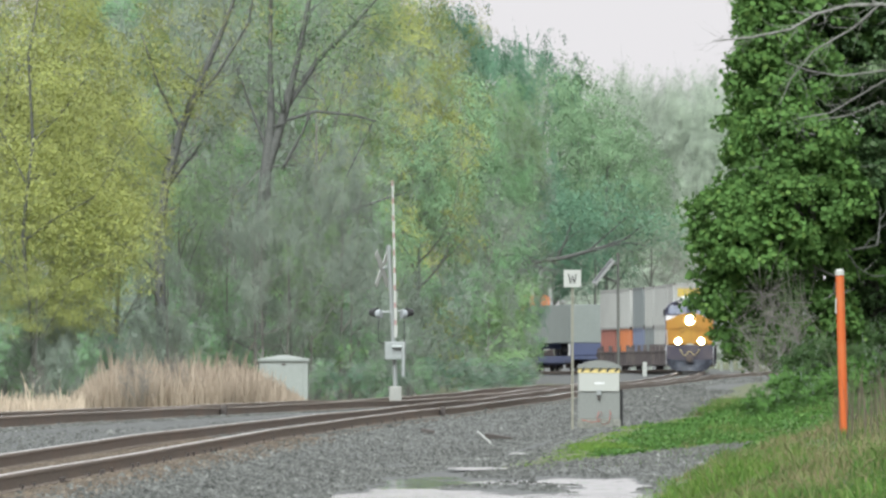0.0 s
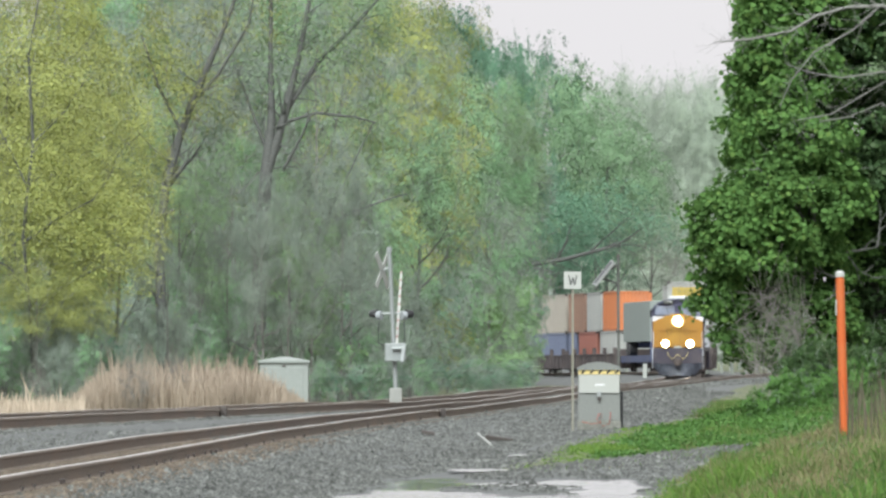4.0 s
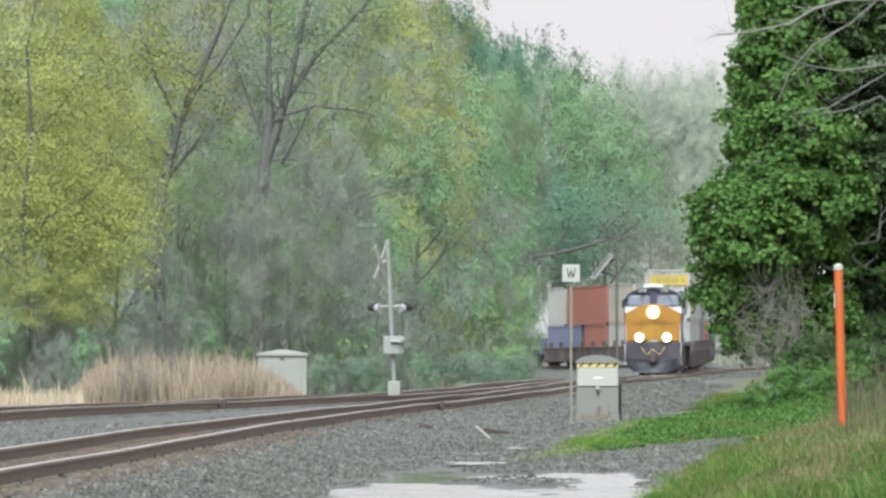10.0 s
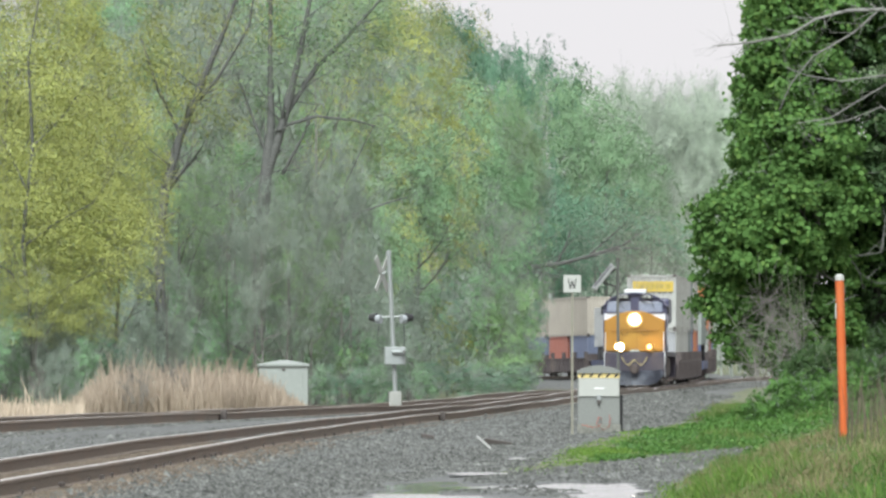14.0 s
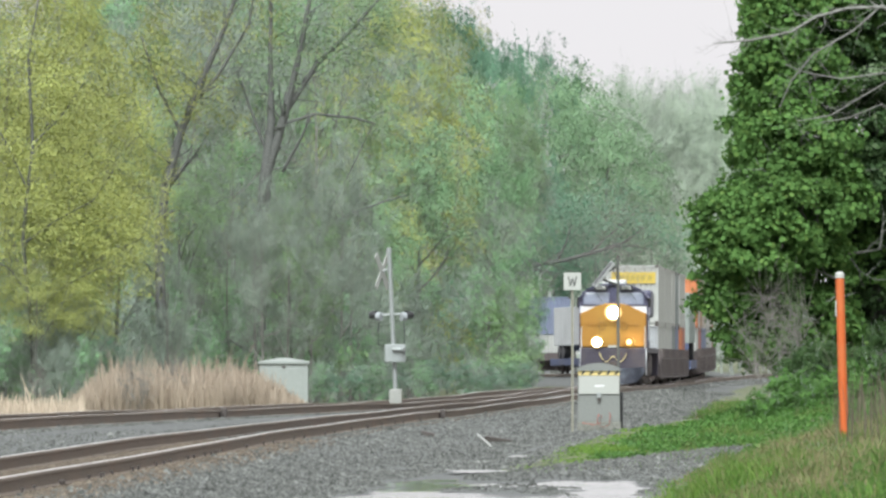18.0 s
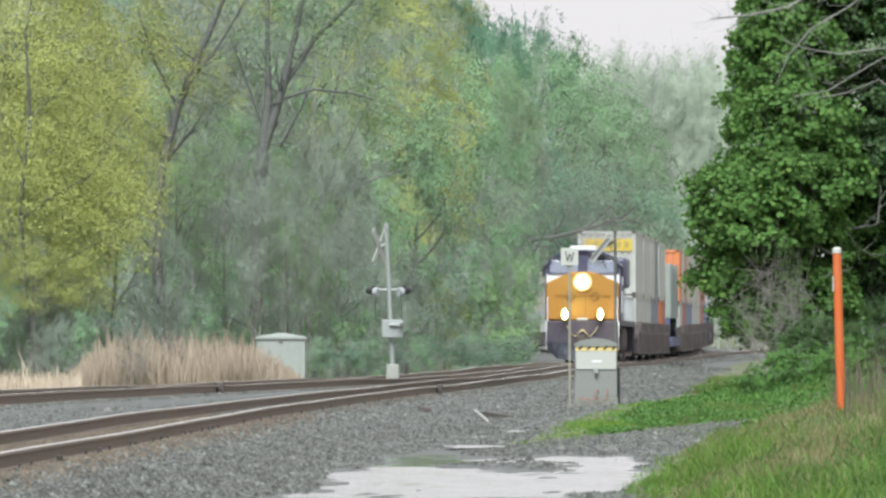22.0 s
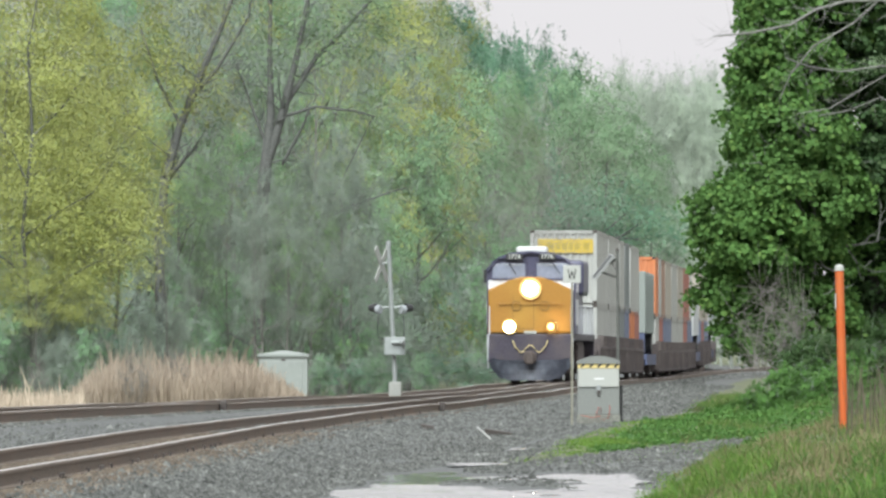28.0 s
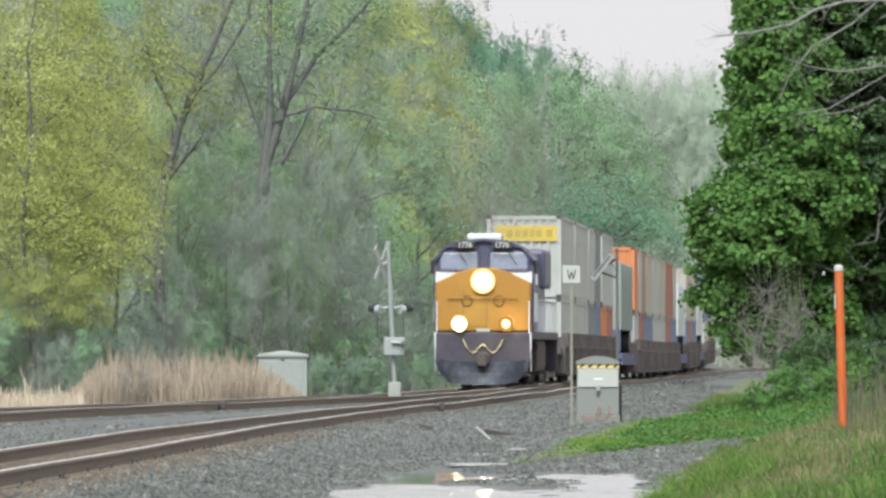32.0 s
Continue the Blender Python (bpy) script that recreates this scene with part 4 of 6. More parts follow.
def whistle_post():
    p = at(1013, 622, 198)
    x, y = p.x, p.y
    z0 = gz(x, y) - 0.1
    k = 198 / FOCAL
    top = at(0, 478, 198).z
    e = thing("whistle_post", Matrix.Translation((x, y, z0)), "square white sign with a black letter on a slim steel post", "railway sign")
    bm = B()
    box(bm, -0.024, 0.024, -0.008, 0.008, 0, top - z0 - 0.02)
    box(bm, -0.024, -0.016, -0.03, 0.0, 0, top - z0 - 0.02)
    box(bm, 0.016, 0.024, -0.03, 0.0, 0, top - z0 - 0.02)
    part("post", bm, M_POST, e, "weathered grey channel post")
    s = 15.5 * k
    zc = top - z0 - s
    sign = part("sign", box(B(), -s, s, -0.05, -0.035, zc - s, zc + s, 0.006), M_SIGNWHITE, e, "white square sign")
    bm = B()
    pts = [(-0.085, 0.1), (-0.045, -0.1), (0.0, 0.055), (0.045, -0.1), (0.085, 0.1)]
    for (a, b), (c, d) in zip(pts, pts[1:]):
        m = Vector((c - a, d - b))
        t = Matrix.Translation(((a + c) / 2, -0.053, zc + (b + d) / 2)) @ Matrix.Rotation(math.atan2(m.x, m.y), 4, "Y")
        box(bm, -0.012, 0.012, -0.002, 0.002, -m.length / 2 - 0.008, m.length / 2 + 0.008, turn=t)
    part("letter", bm, M_BLACK, sign, "black letter W")
    bm = B()
    for dz in (-0.1, 0.1):
        cyl(bm, (0, -0.06, zc + dz), (0, -0.045, zc + dz), 0.012, seg=8)
    part("bolt", bm, M_GALV, sign)


M_POST = mat("weathered_post", (0.23, 0.225, 0.18), 0.8, 0.0, vary=0.2, scale=5, dirt=(0.2, 0.16, 0.11), dirt_amount=0.5, dirt_scale=2)
whistle_post()


def battery_cabinet():
    dist = 200.0
    k = dist / FOCAL
    c = at(1060, 622, dist)
    z0 = at(0, 750, dist).z
    w, d = 37 * k, 0.45
    e = thing("battery_cabinet", Matrix.Translation((c.x, c.y, z0)), "grey trackside equipment cabinet with a domed lid and striped band", "cabinet")
    H = lambda py: (750 - py) * k
    part("base", box(B(), -w - 0.02, w + 0.02, -0.02, d + 0.04, -0.3, H(742), 0.02), M_FOOT, e, "concrete footing")
    part("lower_body", box(B(), -w, w, 0, d, H(742), H(694), 0.015), M_CABGREY, e, "grey lower case")
    part("upper_body", box(B(), -w, w, 0, d, H(694), H(650), 0.015), M_CABGREY, e)
    part("door", box(B(), -w + 0.015, w - 0.015, -0.03, 0.0, H(693), H(661), 0.01), M_SIGNWHITE, e, "white hinged front panel")
    part("label_bar", box(B(), -0.1, 0.12, -0.035, -0.031, H(680), H(677)), M_GREYBAR, e)
    band = part("band", box(B(), -w + 0.005, w - 0.005, -0.02, 0.0, H(660), H(651), 0.004), M_BANDYELLOW, e, "yellow and black striped band")
    for i in range(5):
        x = -w + 0.11 + i * 0.185
        t = Matrix.Translation((x, -0.023, H(655.5))) @ Matrix.Rotation(radians(50), 4, "Y")
        part("stripe", box(B(), -0.022, 0.022, -0.003, 0.003, -0.05, 0.05, turn=t), M_BLACK, band)
    # domed lid
    bm = B()
    n = 16
    arc = [(-w - 0.02 + (2 * w + 0.04) * i / n, H(650) + 0.02 + 10.5 * k * math.sin(math.pi * i / n) ** 0.8) for i in range(n + 1)]
    prism(bm, arc + [(w + 0.02, H(652)), (-w - 0.02, H(652))], -0.05, d + 0.05)
    part("lid", bm, M_CABGREY, e, "domed grey lid")
    hasp = part("hasp", box(B(), -0.05, 0.05, -0.06, -0.02, H(700), H(690), 0.01), M_GALV, e)
    part("padlock", box(B(), -0.03, 0.03, -0.07, -0.03, H(706), H(699), 0.01), M_IRON, e, "dark padlock")
    part("side_conduit", cyl(B(), (w + 0.04, 0.15, -0.1), (w + 0.04, 0.15, H(690)), 0.035, seg=10), M_BLACK, e, "black conduit")
    # a red cable lying at its foot
    pts = [(-0.38, -0.1, 0.08), (-0.15, -0.16, 0.03), (0.02, -0.12, 0.06), (0.06, -0.06, 0.24), (0.0, -0.05, 0.27), (-0.05, -0.08, 0.12), (0.08, -0.14, -0.02), (0.22, -0.16, 0.03), (0.25, -0.08, 0.22), (0.24, -0.05, 0.3)]
    V, F = tube_mesh([[(Vector(p), 0.009) for p in pts]], 6)
    cab = obj("cable", V, F, M_REDCABLE, None, "", True)
    cab.location = (c.x, c.y, z0)
    tagged(cab, "thin red cable looped at the foot of the cabinet", "cable")


M_FOOT = mat("mossy_footing", (0.17, 0.172, 0.15), 0.9, vary=0.3, scale=4, bump=0.3)
M_GREYBAR = mat("faint_print", (0.62, 0.63, 0.63), 0.6, vary=0.1)
M_BANDYELLOW = mat("band_yellow", (0.62, 0.5, 0.2), 0.6, vary=0.1)
M_REDCABLE = mat("red_cable", (0.3, 0.08, 0.06), 0.6, vary=0.1)
battery_cabinet()


M_POLE = mat("dark_pole", (0.085, 0.088, 0.08), 0.7, vary=0.2, scale=5)


def solar_post():
    dist = 203.0
    k = dist / FOCAL
    p = at(1095, 750, dist)
    z0 = gz(p.x, p.y) - 0.05
    e = thing("solar_panel_post", Matrix.Translation((p.x, p.y, z0)), "tilted dark solar panel on a slim grey pole beside a cabinet", "solar panel")
    top = at(0, 452, dist).z - z0
    part("pole", cyl(B(), (0, 0, 0), (-0.02, 0, top), 0.034, 0.032, 12), M_POLE, e, "grey steel pole")
    part("pole_cap", cyl(B(), (-0.02, 0, top), (-0.02, 0, top + 0.06), 0.045, 0.02, 12), M_IRON, e)
    a = at(1052, 501, dist) - Vector((p.x, p.y, z0))
    b = at(1084, 461, dist) - Vector((p.x, p.y, z0))
    ax = (b - a).normalized()
    yv = Vector((0, 1, 0))
    yv = (yv * 0.993 + ax.cross(yv) * 0.11).normalized()
    m = Matrix((ax, yv, ax.cross(yv))).transposed().to_4x4()
    m = Matrix.Translation((a + b) / 2) @ m
    L = (b - a).length / 2
    panel = part("panel", box(B(), -L, L, -0.26, 0.26, -0.02, 0.02, 0.005, turn=m), M_SOLAR, e, "dark solar panel")
    bm = B()
    for s in (-1, 1):
        box(bm, -L - 0.02, L + 0.02, s * 0.27 - 0.015, s * 0.27 + 0.015, -0.03, 0.03, turn=m)
        box(bm, s * L - 0.015, s * L + 0.015, -0.27, 0.27, -0.03, 0.03, turn=m)
    part("frame", bm, M_PANELFRAME, panel, "aluminium frame")
    part("strut", cyl(B(), (-0.02, 0, b.z - 0.05), ((a.x + b.x) / 2, 0, (a.z + b.z) / 2), 0.03, seg=8), M_POLE, e)
    part("strut", cyl(B(), (-0.02, 0, a.z + 0.02), ((a.x * 0.7 + b.x * 0.3), 0, a.z * 0.7 + b.z * 0.3), 0.026, seg=8), M_POLE, e)
    V, F = tube_mesh([[(Vector(q), 0.012) for q in ((b.x, 0, b.z - 0.05), (b.x + 0.02, 0, b.z - 0.2), (b.x + 0.08, 0, b.z - 0.3), (-0.03, 0, b.z - 0.25))]], 6)
    obj("wire", V, F, M_BLACK, e, "", True)


solar_post()


def marker_post():
    dist = 114.0
    p = at(1494, 765, dist)
    z0 = gz(p.x, p.y) - 0.08
    t = at(1486, 480, dist) - Vector((p.x, p.y, z0))
    e = thing("marker_post", Matrix.Translation((p.x, p.y, z0)), "orange plastic utility marker post with a white cap in the grass", "marker post")
    part("post", cyl(B(), (0, 0, 0), t * 0.985, 0.056, 0.054, 20), M_ORANGE, e, "scuffed orange post")
    bm = cyl(B(), t * 0.975, t * 1.0, 0.06, 0.058, 20)
    cyl(bm, t * 1.0, t * 1.012, 0.058, 0.03, 20)
    part("cap", bm, M_SIGNWHITE, e, "white domed cap")
    part("sticker", box(B(), -0.066, -0.052, -0.045, 0.02, t.z * 0.75, t.z * 0.84, turn=Matrix.Translation((t.x * 0.8, 0, 0))), M_SIGNWHITE, e, "torn white sticker")


marker_post()


def relay_case():
    dist = 291.0
    k = dist / FOCAL
    p = at(502, 706, dist)
    e = thing("relay_case", Matrix.Translation((p.x, p.y, p.z - 0.1)), "pale grey metal signal case with a shallow hipped roof", "signal case")
    w, h = 43 * k, 72 * k
    part("body", box(B(), -w, w, 0, 1.2, 0, h, 0.015), M_SHED, e)
    bm = B()
    rim = [bm.verts.new(v) for v in ((-w - 0.05, -0.06, h), (w + 0.05, -0.06, h), (w + 0.05, 1.26, h), (-w - 0.05, 1.26, h))]
    up = [bm.verts.new((v.co.x, v.co.y, h + 0.07)) for v in rim]
    ridge = [bm.verts.new(v) for v in ((-0.12, 0.55, h + 0.2), (0.12, 0.55, h + 0.2))]
    bm.faces.new(rim)
    for i in range(4):
        bm.faces.new((rim[i], rim[(i + 1) % 4], up[(i + 1) % 4], up[i]))
    bm.faces.new((up[0], up[1], ridge[1], ridge[0]))
    bm.faces.new((up[1], up[2], ridge[1]))
    bm.faces.new((up[2], up[3], ridge[0], ridge[1]))
    bm.faces.new((up[3], up[0], ridge[0]))
    part("roof", bm, M_SHED, e, "shallow pale metal roof")
    part("door", box(B(), -w * 0.8, w * 0.8, -0.02, 0.0, 0.15, h - 0.15, 0.01), M_SHED, e)
    part("vent", box(B(), -0.06, 0.06, -0.04, -0.01, h - 0.13, h - 0.07, 0.01), M_IRON, e)


M_SHED = mat("pale_case_paint", (0.235, 0.255, 0.24), 0.6, vary=0.06, scale=2, bump=0.04, dirt_amount=0.25)
relay_case()


def crossing_signal():
    global GATE_ARM, GATE_ARM_BASE, GATE_SIGN
    dist = 243.0
    k = dist / FOCAL
    p = at(700, 704, dist)
    e = thing("crossing_signal", Matrix.Translation(p), "silver level crossing signal mast with crossbuck and hooded lamps", "crossing signal")
    P = lambda px, py, dy=0.0: at(px, py, dist) - p + Vector((0, dy, 0))
    part("foundation", box(B(), -11 * k, 11 * k, -0.2, 0.2, -0.3, 20 * k, 0.03), M_CONCRETE, e, "pale concrete foundation")
    part("mast", cyl(B(), P(700, 686), P(688.5, 442), 0.06, 0.055, 14), M_GALV, e, "silver mast")
    bm = cyl(B(), P(688.5, 444), P(688.3, 434), 0.075, 0.06, 12)
    part("mast_cap", bm, M_GALV, e)
    part("junction_box", box(B(), 681 * k - 700 * k, 18 * k, -0.25, 0.2, (704 - 637) * k, (704 - 605) * k, 0.03), M_BOXWHITE, e, "pale gate mechanism case")
    # crossbuck, seen from its side
    cb = P(676, 476)
    for a, half, paint_of in ((48, 0.11, M_SIGNWHITE), (-48, 0.08, M_SIGNWHITE)):
        m = Matrix.Translation(cb) @ Matrix.Rotation(radians(67), 4, "Z") @ Matrix.Rotation(radians(a), 4, "Y")
        part("crossbuck_board", box(B(), -0.6, 0.6, -0.012, 0.012, -half, half, 0.005, turn=m), paint_of, e, "white crossbuck board")
    part("bracket", cyl(B(), P(689.5, 470), P(677, 476), 0.025, seg=8), M_GALV, e)
    part("lamp_arm", cyl(B(), P(668, 553), P(718, 551), 0.025, seg=8), M_GALV, e)
    for px, side in ((671, -1), (714, 1)):
        c = P(px, 556)
        m = Matrix.Translation(c) @ Matrix.Rotation(radians(-side * 62), 4, "Z")
        bm = B()
        bmesh.ops.create_cone(bm, cap_ends=True, segments=20, radius1=0.12, radius2=0.12, depth=0.13, matrix=m @ Matrix.Rotation(radians(90), 4, "X"))
        lamp = part("lamp_housing", bm, M_LAMPGREY, e, "round grey lamp housing")
        bm = B()
        bmesh.ops.create_cone(bm, cap_ends=False, segments=20, radius1=0.125, radius2=0.09, depth=0.2, matrix=m @ Matrix.Translation((0, 0.17, 0.04)) @ Matrix.Rotation(radians(-90), 4, "X"))
        bmesh.ops.solidify(bm, geom=bm.faces[:], thickness=0.012)
        part("hood", bm, M_BLACK, lamp, "black lamp hood")
        V, F = tube_mesh([[(c + Vector((0, 0, -0.15)), 0.012), (c + Vector((side * 0.03, 0, -0.4)), 0.012), (c + Vector((side * 0.02, 0, -0.75)), 0.012), (P(700 + side * 8, 612), 0.012)]], 6)
        obj("cable", V, F, M_BLACK, e)
    # the arm and its counterweight, pivoted at the case
    piv = P(701, 614, -0.3)
    arm = new("gate_arm")
    arm.parent = e
    arm["label"] = "white and dark banded gate arm"
    GATE_ARM_BASE = Matrix.Translation(piv) @ Matrix.Rotation(radians(-3.2), 4, "Z")
    arm.matrix_local = GATE_ARM_BASE
    GATE_ARM, GATE_SIGN = arm, -1
    L = 294 * k
    lean = -7 * k
    for i in range(9):
        a, b = 0.25 + (L - 0.25) * i / 9, 0.25 + (L - 0.25) * (i + 1) / 9
        r = 0.042 - 0.016 * i / 9
        dark = 0.14
        part("arm_band", box(B(), lean * a / L - r * 0.9, lean * a / L + r * 0.9, -0.02, 0.02, a, b - dark), M_SIGNWHITE, arm)
        part("arm_band", box(B(), lean * b / L - r * 0.8, lean * b / L + r * 0.8, -0.017, 0.017, b - dark, b), M_DARKBAND, arm)
    part("counterweight", box(B(), 10 * k, 16 * k, -0.05, 0.05, -0.82, 0.12, 0.03), M_BOXWHITE, arm, "pale counterweight arm")
    part("pivot", cyl(B(), (-0.1, 0, 0), (16 * k, 0, 0), 0.05, seg=12), M_GALV, arm)


M_BOXWHITE = mat("case_white", (0.24, 0.26, 0.255), 0.5, vary=0.05, dirt_amount=0.2)
M_LAMPGREY = mat("lamp_grey", (0.26, 0.28, 0.29), 0.45, vary=0.08)
M_DARKBAND = mat("faded_red_band", (0.3, 0.2, 0.19), 0.6, vary=0.15)
crossing_signal()


def white_stake():
    p = at(1141, 664, 600)
    e = thing("marker_stake", Matrix.Translation((p.x, p.y, p.z - 0.1)), "short white stake beside the track", "stake")
    part("stake", box(B(), -0.14, 0.14, -0.06, 0.06, 0, 0.95, 0.02), M_SIGNWHITE, e)


white_stake()


M_BROWNSCRAP = mat("brown_scrap", (0.045, 0.038, 0.033), 0.9, vary=0.3)


def rail_fittings():
    """Joint bars on two rails, raised spikes along the near rail and odd scraps on the stone."""
    rng = np.random.default_rng(12)
    for name, line, zf, y in (("joint_bar", near_x, lambda v: 0.0, 199.5), ("joint_bar", main_x, lambda v: float(main_z(v)), 179.0)):
        x, z = float(line(y)), zf(y)
        e = thing(name, Matrix.Translation((x, y, z)), "dark bolted joint bar on a rail", "joint bar")
        part("bar", box(B(), 0.014, 0.05, -0.5, 0.5, -0.15, -0.03, 0.01), M_IRON, e)
        part("bond_box", box(B(), 0.0, 0.13, -0.25, 0.25, -0.17, 0.03, 0.03), M_IRON, e)
        for k in range(4):
            part("bolt", cyl(B(), (0.04, -0.4 + k * 0.26, -0.09), (0.08, -0.4 + k * 0.26, -0.09), 0.02, seg=8), M_IRON, e)
    first = None
    for y in list(np.arange(82, 130, 2.1)) + list(np.arange(130, 190, 4.6)):
        y = y + rng.uniform(-1.4, 1.4)
        m = pose(float(near_x(y)) + 0.1, y, -0.18, rng.uniform(-10, 10), rng.uniform(-12, 12), 0)
        if first is None:
            first = thing("rail_spike", m, "rusty rail spike standing proud beside the rail", "spike", "spikes along the near rail")
            bm = box(B(), -0.012, 0.012, -0.012, 0.012, -0.02, 0.055)
            box(bm, -0.028, 0.018, -0.02, 0.02, 0.05, 0.068)
            part("shank", bm, M_IRON, first)
        else:
            copy_thing(first, m)
    for px, py, w, ln, mm, lab in ((882, 777, 0.27, 0.9, M_BROWNSCRAP, "dark brown flat scrap on the stone"), (757, 781, 0.13, 0.4, M_IRON, "dark stone lump on the ballast"),
                                   (905, 738, 0.35, 0.25, M_IRON, "dark bent strap lying on the ballast")):
        dist = 16000 * 1.75 / (py - 622) * 0.98
        x = (px - 784) * dist / FOCAL
        e = thing("scrap", Matrix.Translation((x, dist, gz(x, dist) + 0.03)), lab, "scrap")
        bm = box(B(), -w, w, -ln, ln, -0.05, 0.05, 0.02, turn=Matrix.Rotation(radians(rng.uniform(-20, 20)), 4, "Y"))
        part("piece", bm, mm, e)
    dist = 160.0
    a, b = at(846, 768, dist), at(868, 784, dist * 0.985)
    e = thing("white_strip", Matrix.Translation(a), "thin white strip lying on the ballast", "strip")
    part("strip", cyl(B(), (0, 0, 0.03), b - a + Vector((0, 0, 0.0)), 0.02, seg=6), M_SIGNWHITE, e)


rail_fittings()


def loose_stones():
    """Crushed stone: uneven lumps strewn over the ballast."""
    rng = np.random.default_rng(21)
    n = 200000
    y = 1 / (1 / 72 - rng.random(n) * (1 / 72 - 1 / 560))
    which = rng.random(n)
    u = np.where(which < 0.7, rng.uniform(0.12, 7.8, n), rng.uniform(-5.2, -0.2, n))
    x = near_x(y) + u
    keep = ~((u > -1.6) & (u < 0.12) & (np.abs(u + 1.51) < 0.1))
    keep &= bare(u + rng.normal(size=n) * 0.25, y) & (u < 8)
    keep &= (ground_z(x, y) > -0.575) & ~((np.abs(x - 0.565) < 0.45) & (np.abs(y - 137) < 1.6)) & ~((np.abs(x - 1.264) < 0.2) & (np.abs(y - 158) < 1.5))
    x, y = x[keep], y[keep]
    n = len(x)
    z = ground_z(x, y) + 0.012
    size = 0.022 * np.exp(rng.normal(size=n) * 0.35) * np.clip(y / 190, 1, 2.2)
    oct_ = np.array([(1, 0, 0), (-1, 0, 0), (0, 1, 0), (0, -1, 0), (0, 0, 1), (0, 0, -1)], float)
    V = oct_[None] * size[:, None, None] * rng.uniform(0.6, 1.3, (n, 6, 1))
    a = rng.uniform(0, 6.28, n)
    c, s = np.cos(a)[:, None], np.sin(a)[:, None]
    V = np.stack([V[..., 0] * c - V[..., 1] * s, V[..., 0] * s + V[..., 1] * c, V[..., 2] * 0.8], -1) + np.stack([x, y, z], 1)[:, None]
    f = np.array([(0, 2, 4), (2, 1, 4), (1, 3, 4), (3, 0, 4)])
    F = (f[None] + (np.arange(n) * 6)[:, None, None]).ravel()
    me = quick_mesh("loose_stones", V.reshape(-1, 3), F, 3)
    me.materials.append(M_STONE)
    me.materials.append(M_RUSTSTONE)
    rust = ((x - near_x(y)) < 0.15 + 0.75 * rng.random(n)) & (x - near_x(y) > -1.5) & (y < 150)
    me.polygons.foreach_set("material_index", np.repeat(rust, 4).astype(np.int32))
    tagged(new("loose_stones", me), "loose grey crushed stones of the ballast", "ballast", kind="stuff")


loose_stones()


# ---- plants ----
def blades(name, rng, x, y, z, height, width, material, lean=0.3, label="", category="grass", plume=0.0):
    """Many thin leaning blades of two quads each; plume widens the upper end."""
    n = len(x)
    h = height * np.exp(rng.normal(size=n) * 0.25)
    a = rng.uniform(0, 6.28, n)
    l = rng.normal(size=n) * lean * h
    m = rng.normal(size=n) * lean * h
    wx, wy = np.cos(a) * width / 2, np.sin(a) * width / 2
    P = np.zeros((n, 6, 3))
    for i, (t, w) in enumerate(((0, 1), (0.55, 0.8 + plume), (1.0, 0.12 + plume * 0.5))):
        for j, s in enumerate((-1, 1)):
            P[:, 2 * i + j, 0] = x + l * t * t + s * wx * w
            P[:, 2 * i + j, 1] = y + m * t * t + s * wy * w
            P[:, 2 * i + j, 2] = z + h * t
    F = (np.array([(0, 1, 3, 2), (2, 3, 5, 4)])[None] + (np.arange(n) * 6)[:, None, None]).ravel()
    me = quick_mesh(name, P.reshape(-1, 3), F, 4)
    me.materials.append(material)
    return tagged(new(name, me), label, category, kind="stuff")


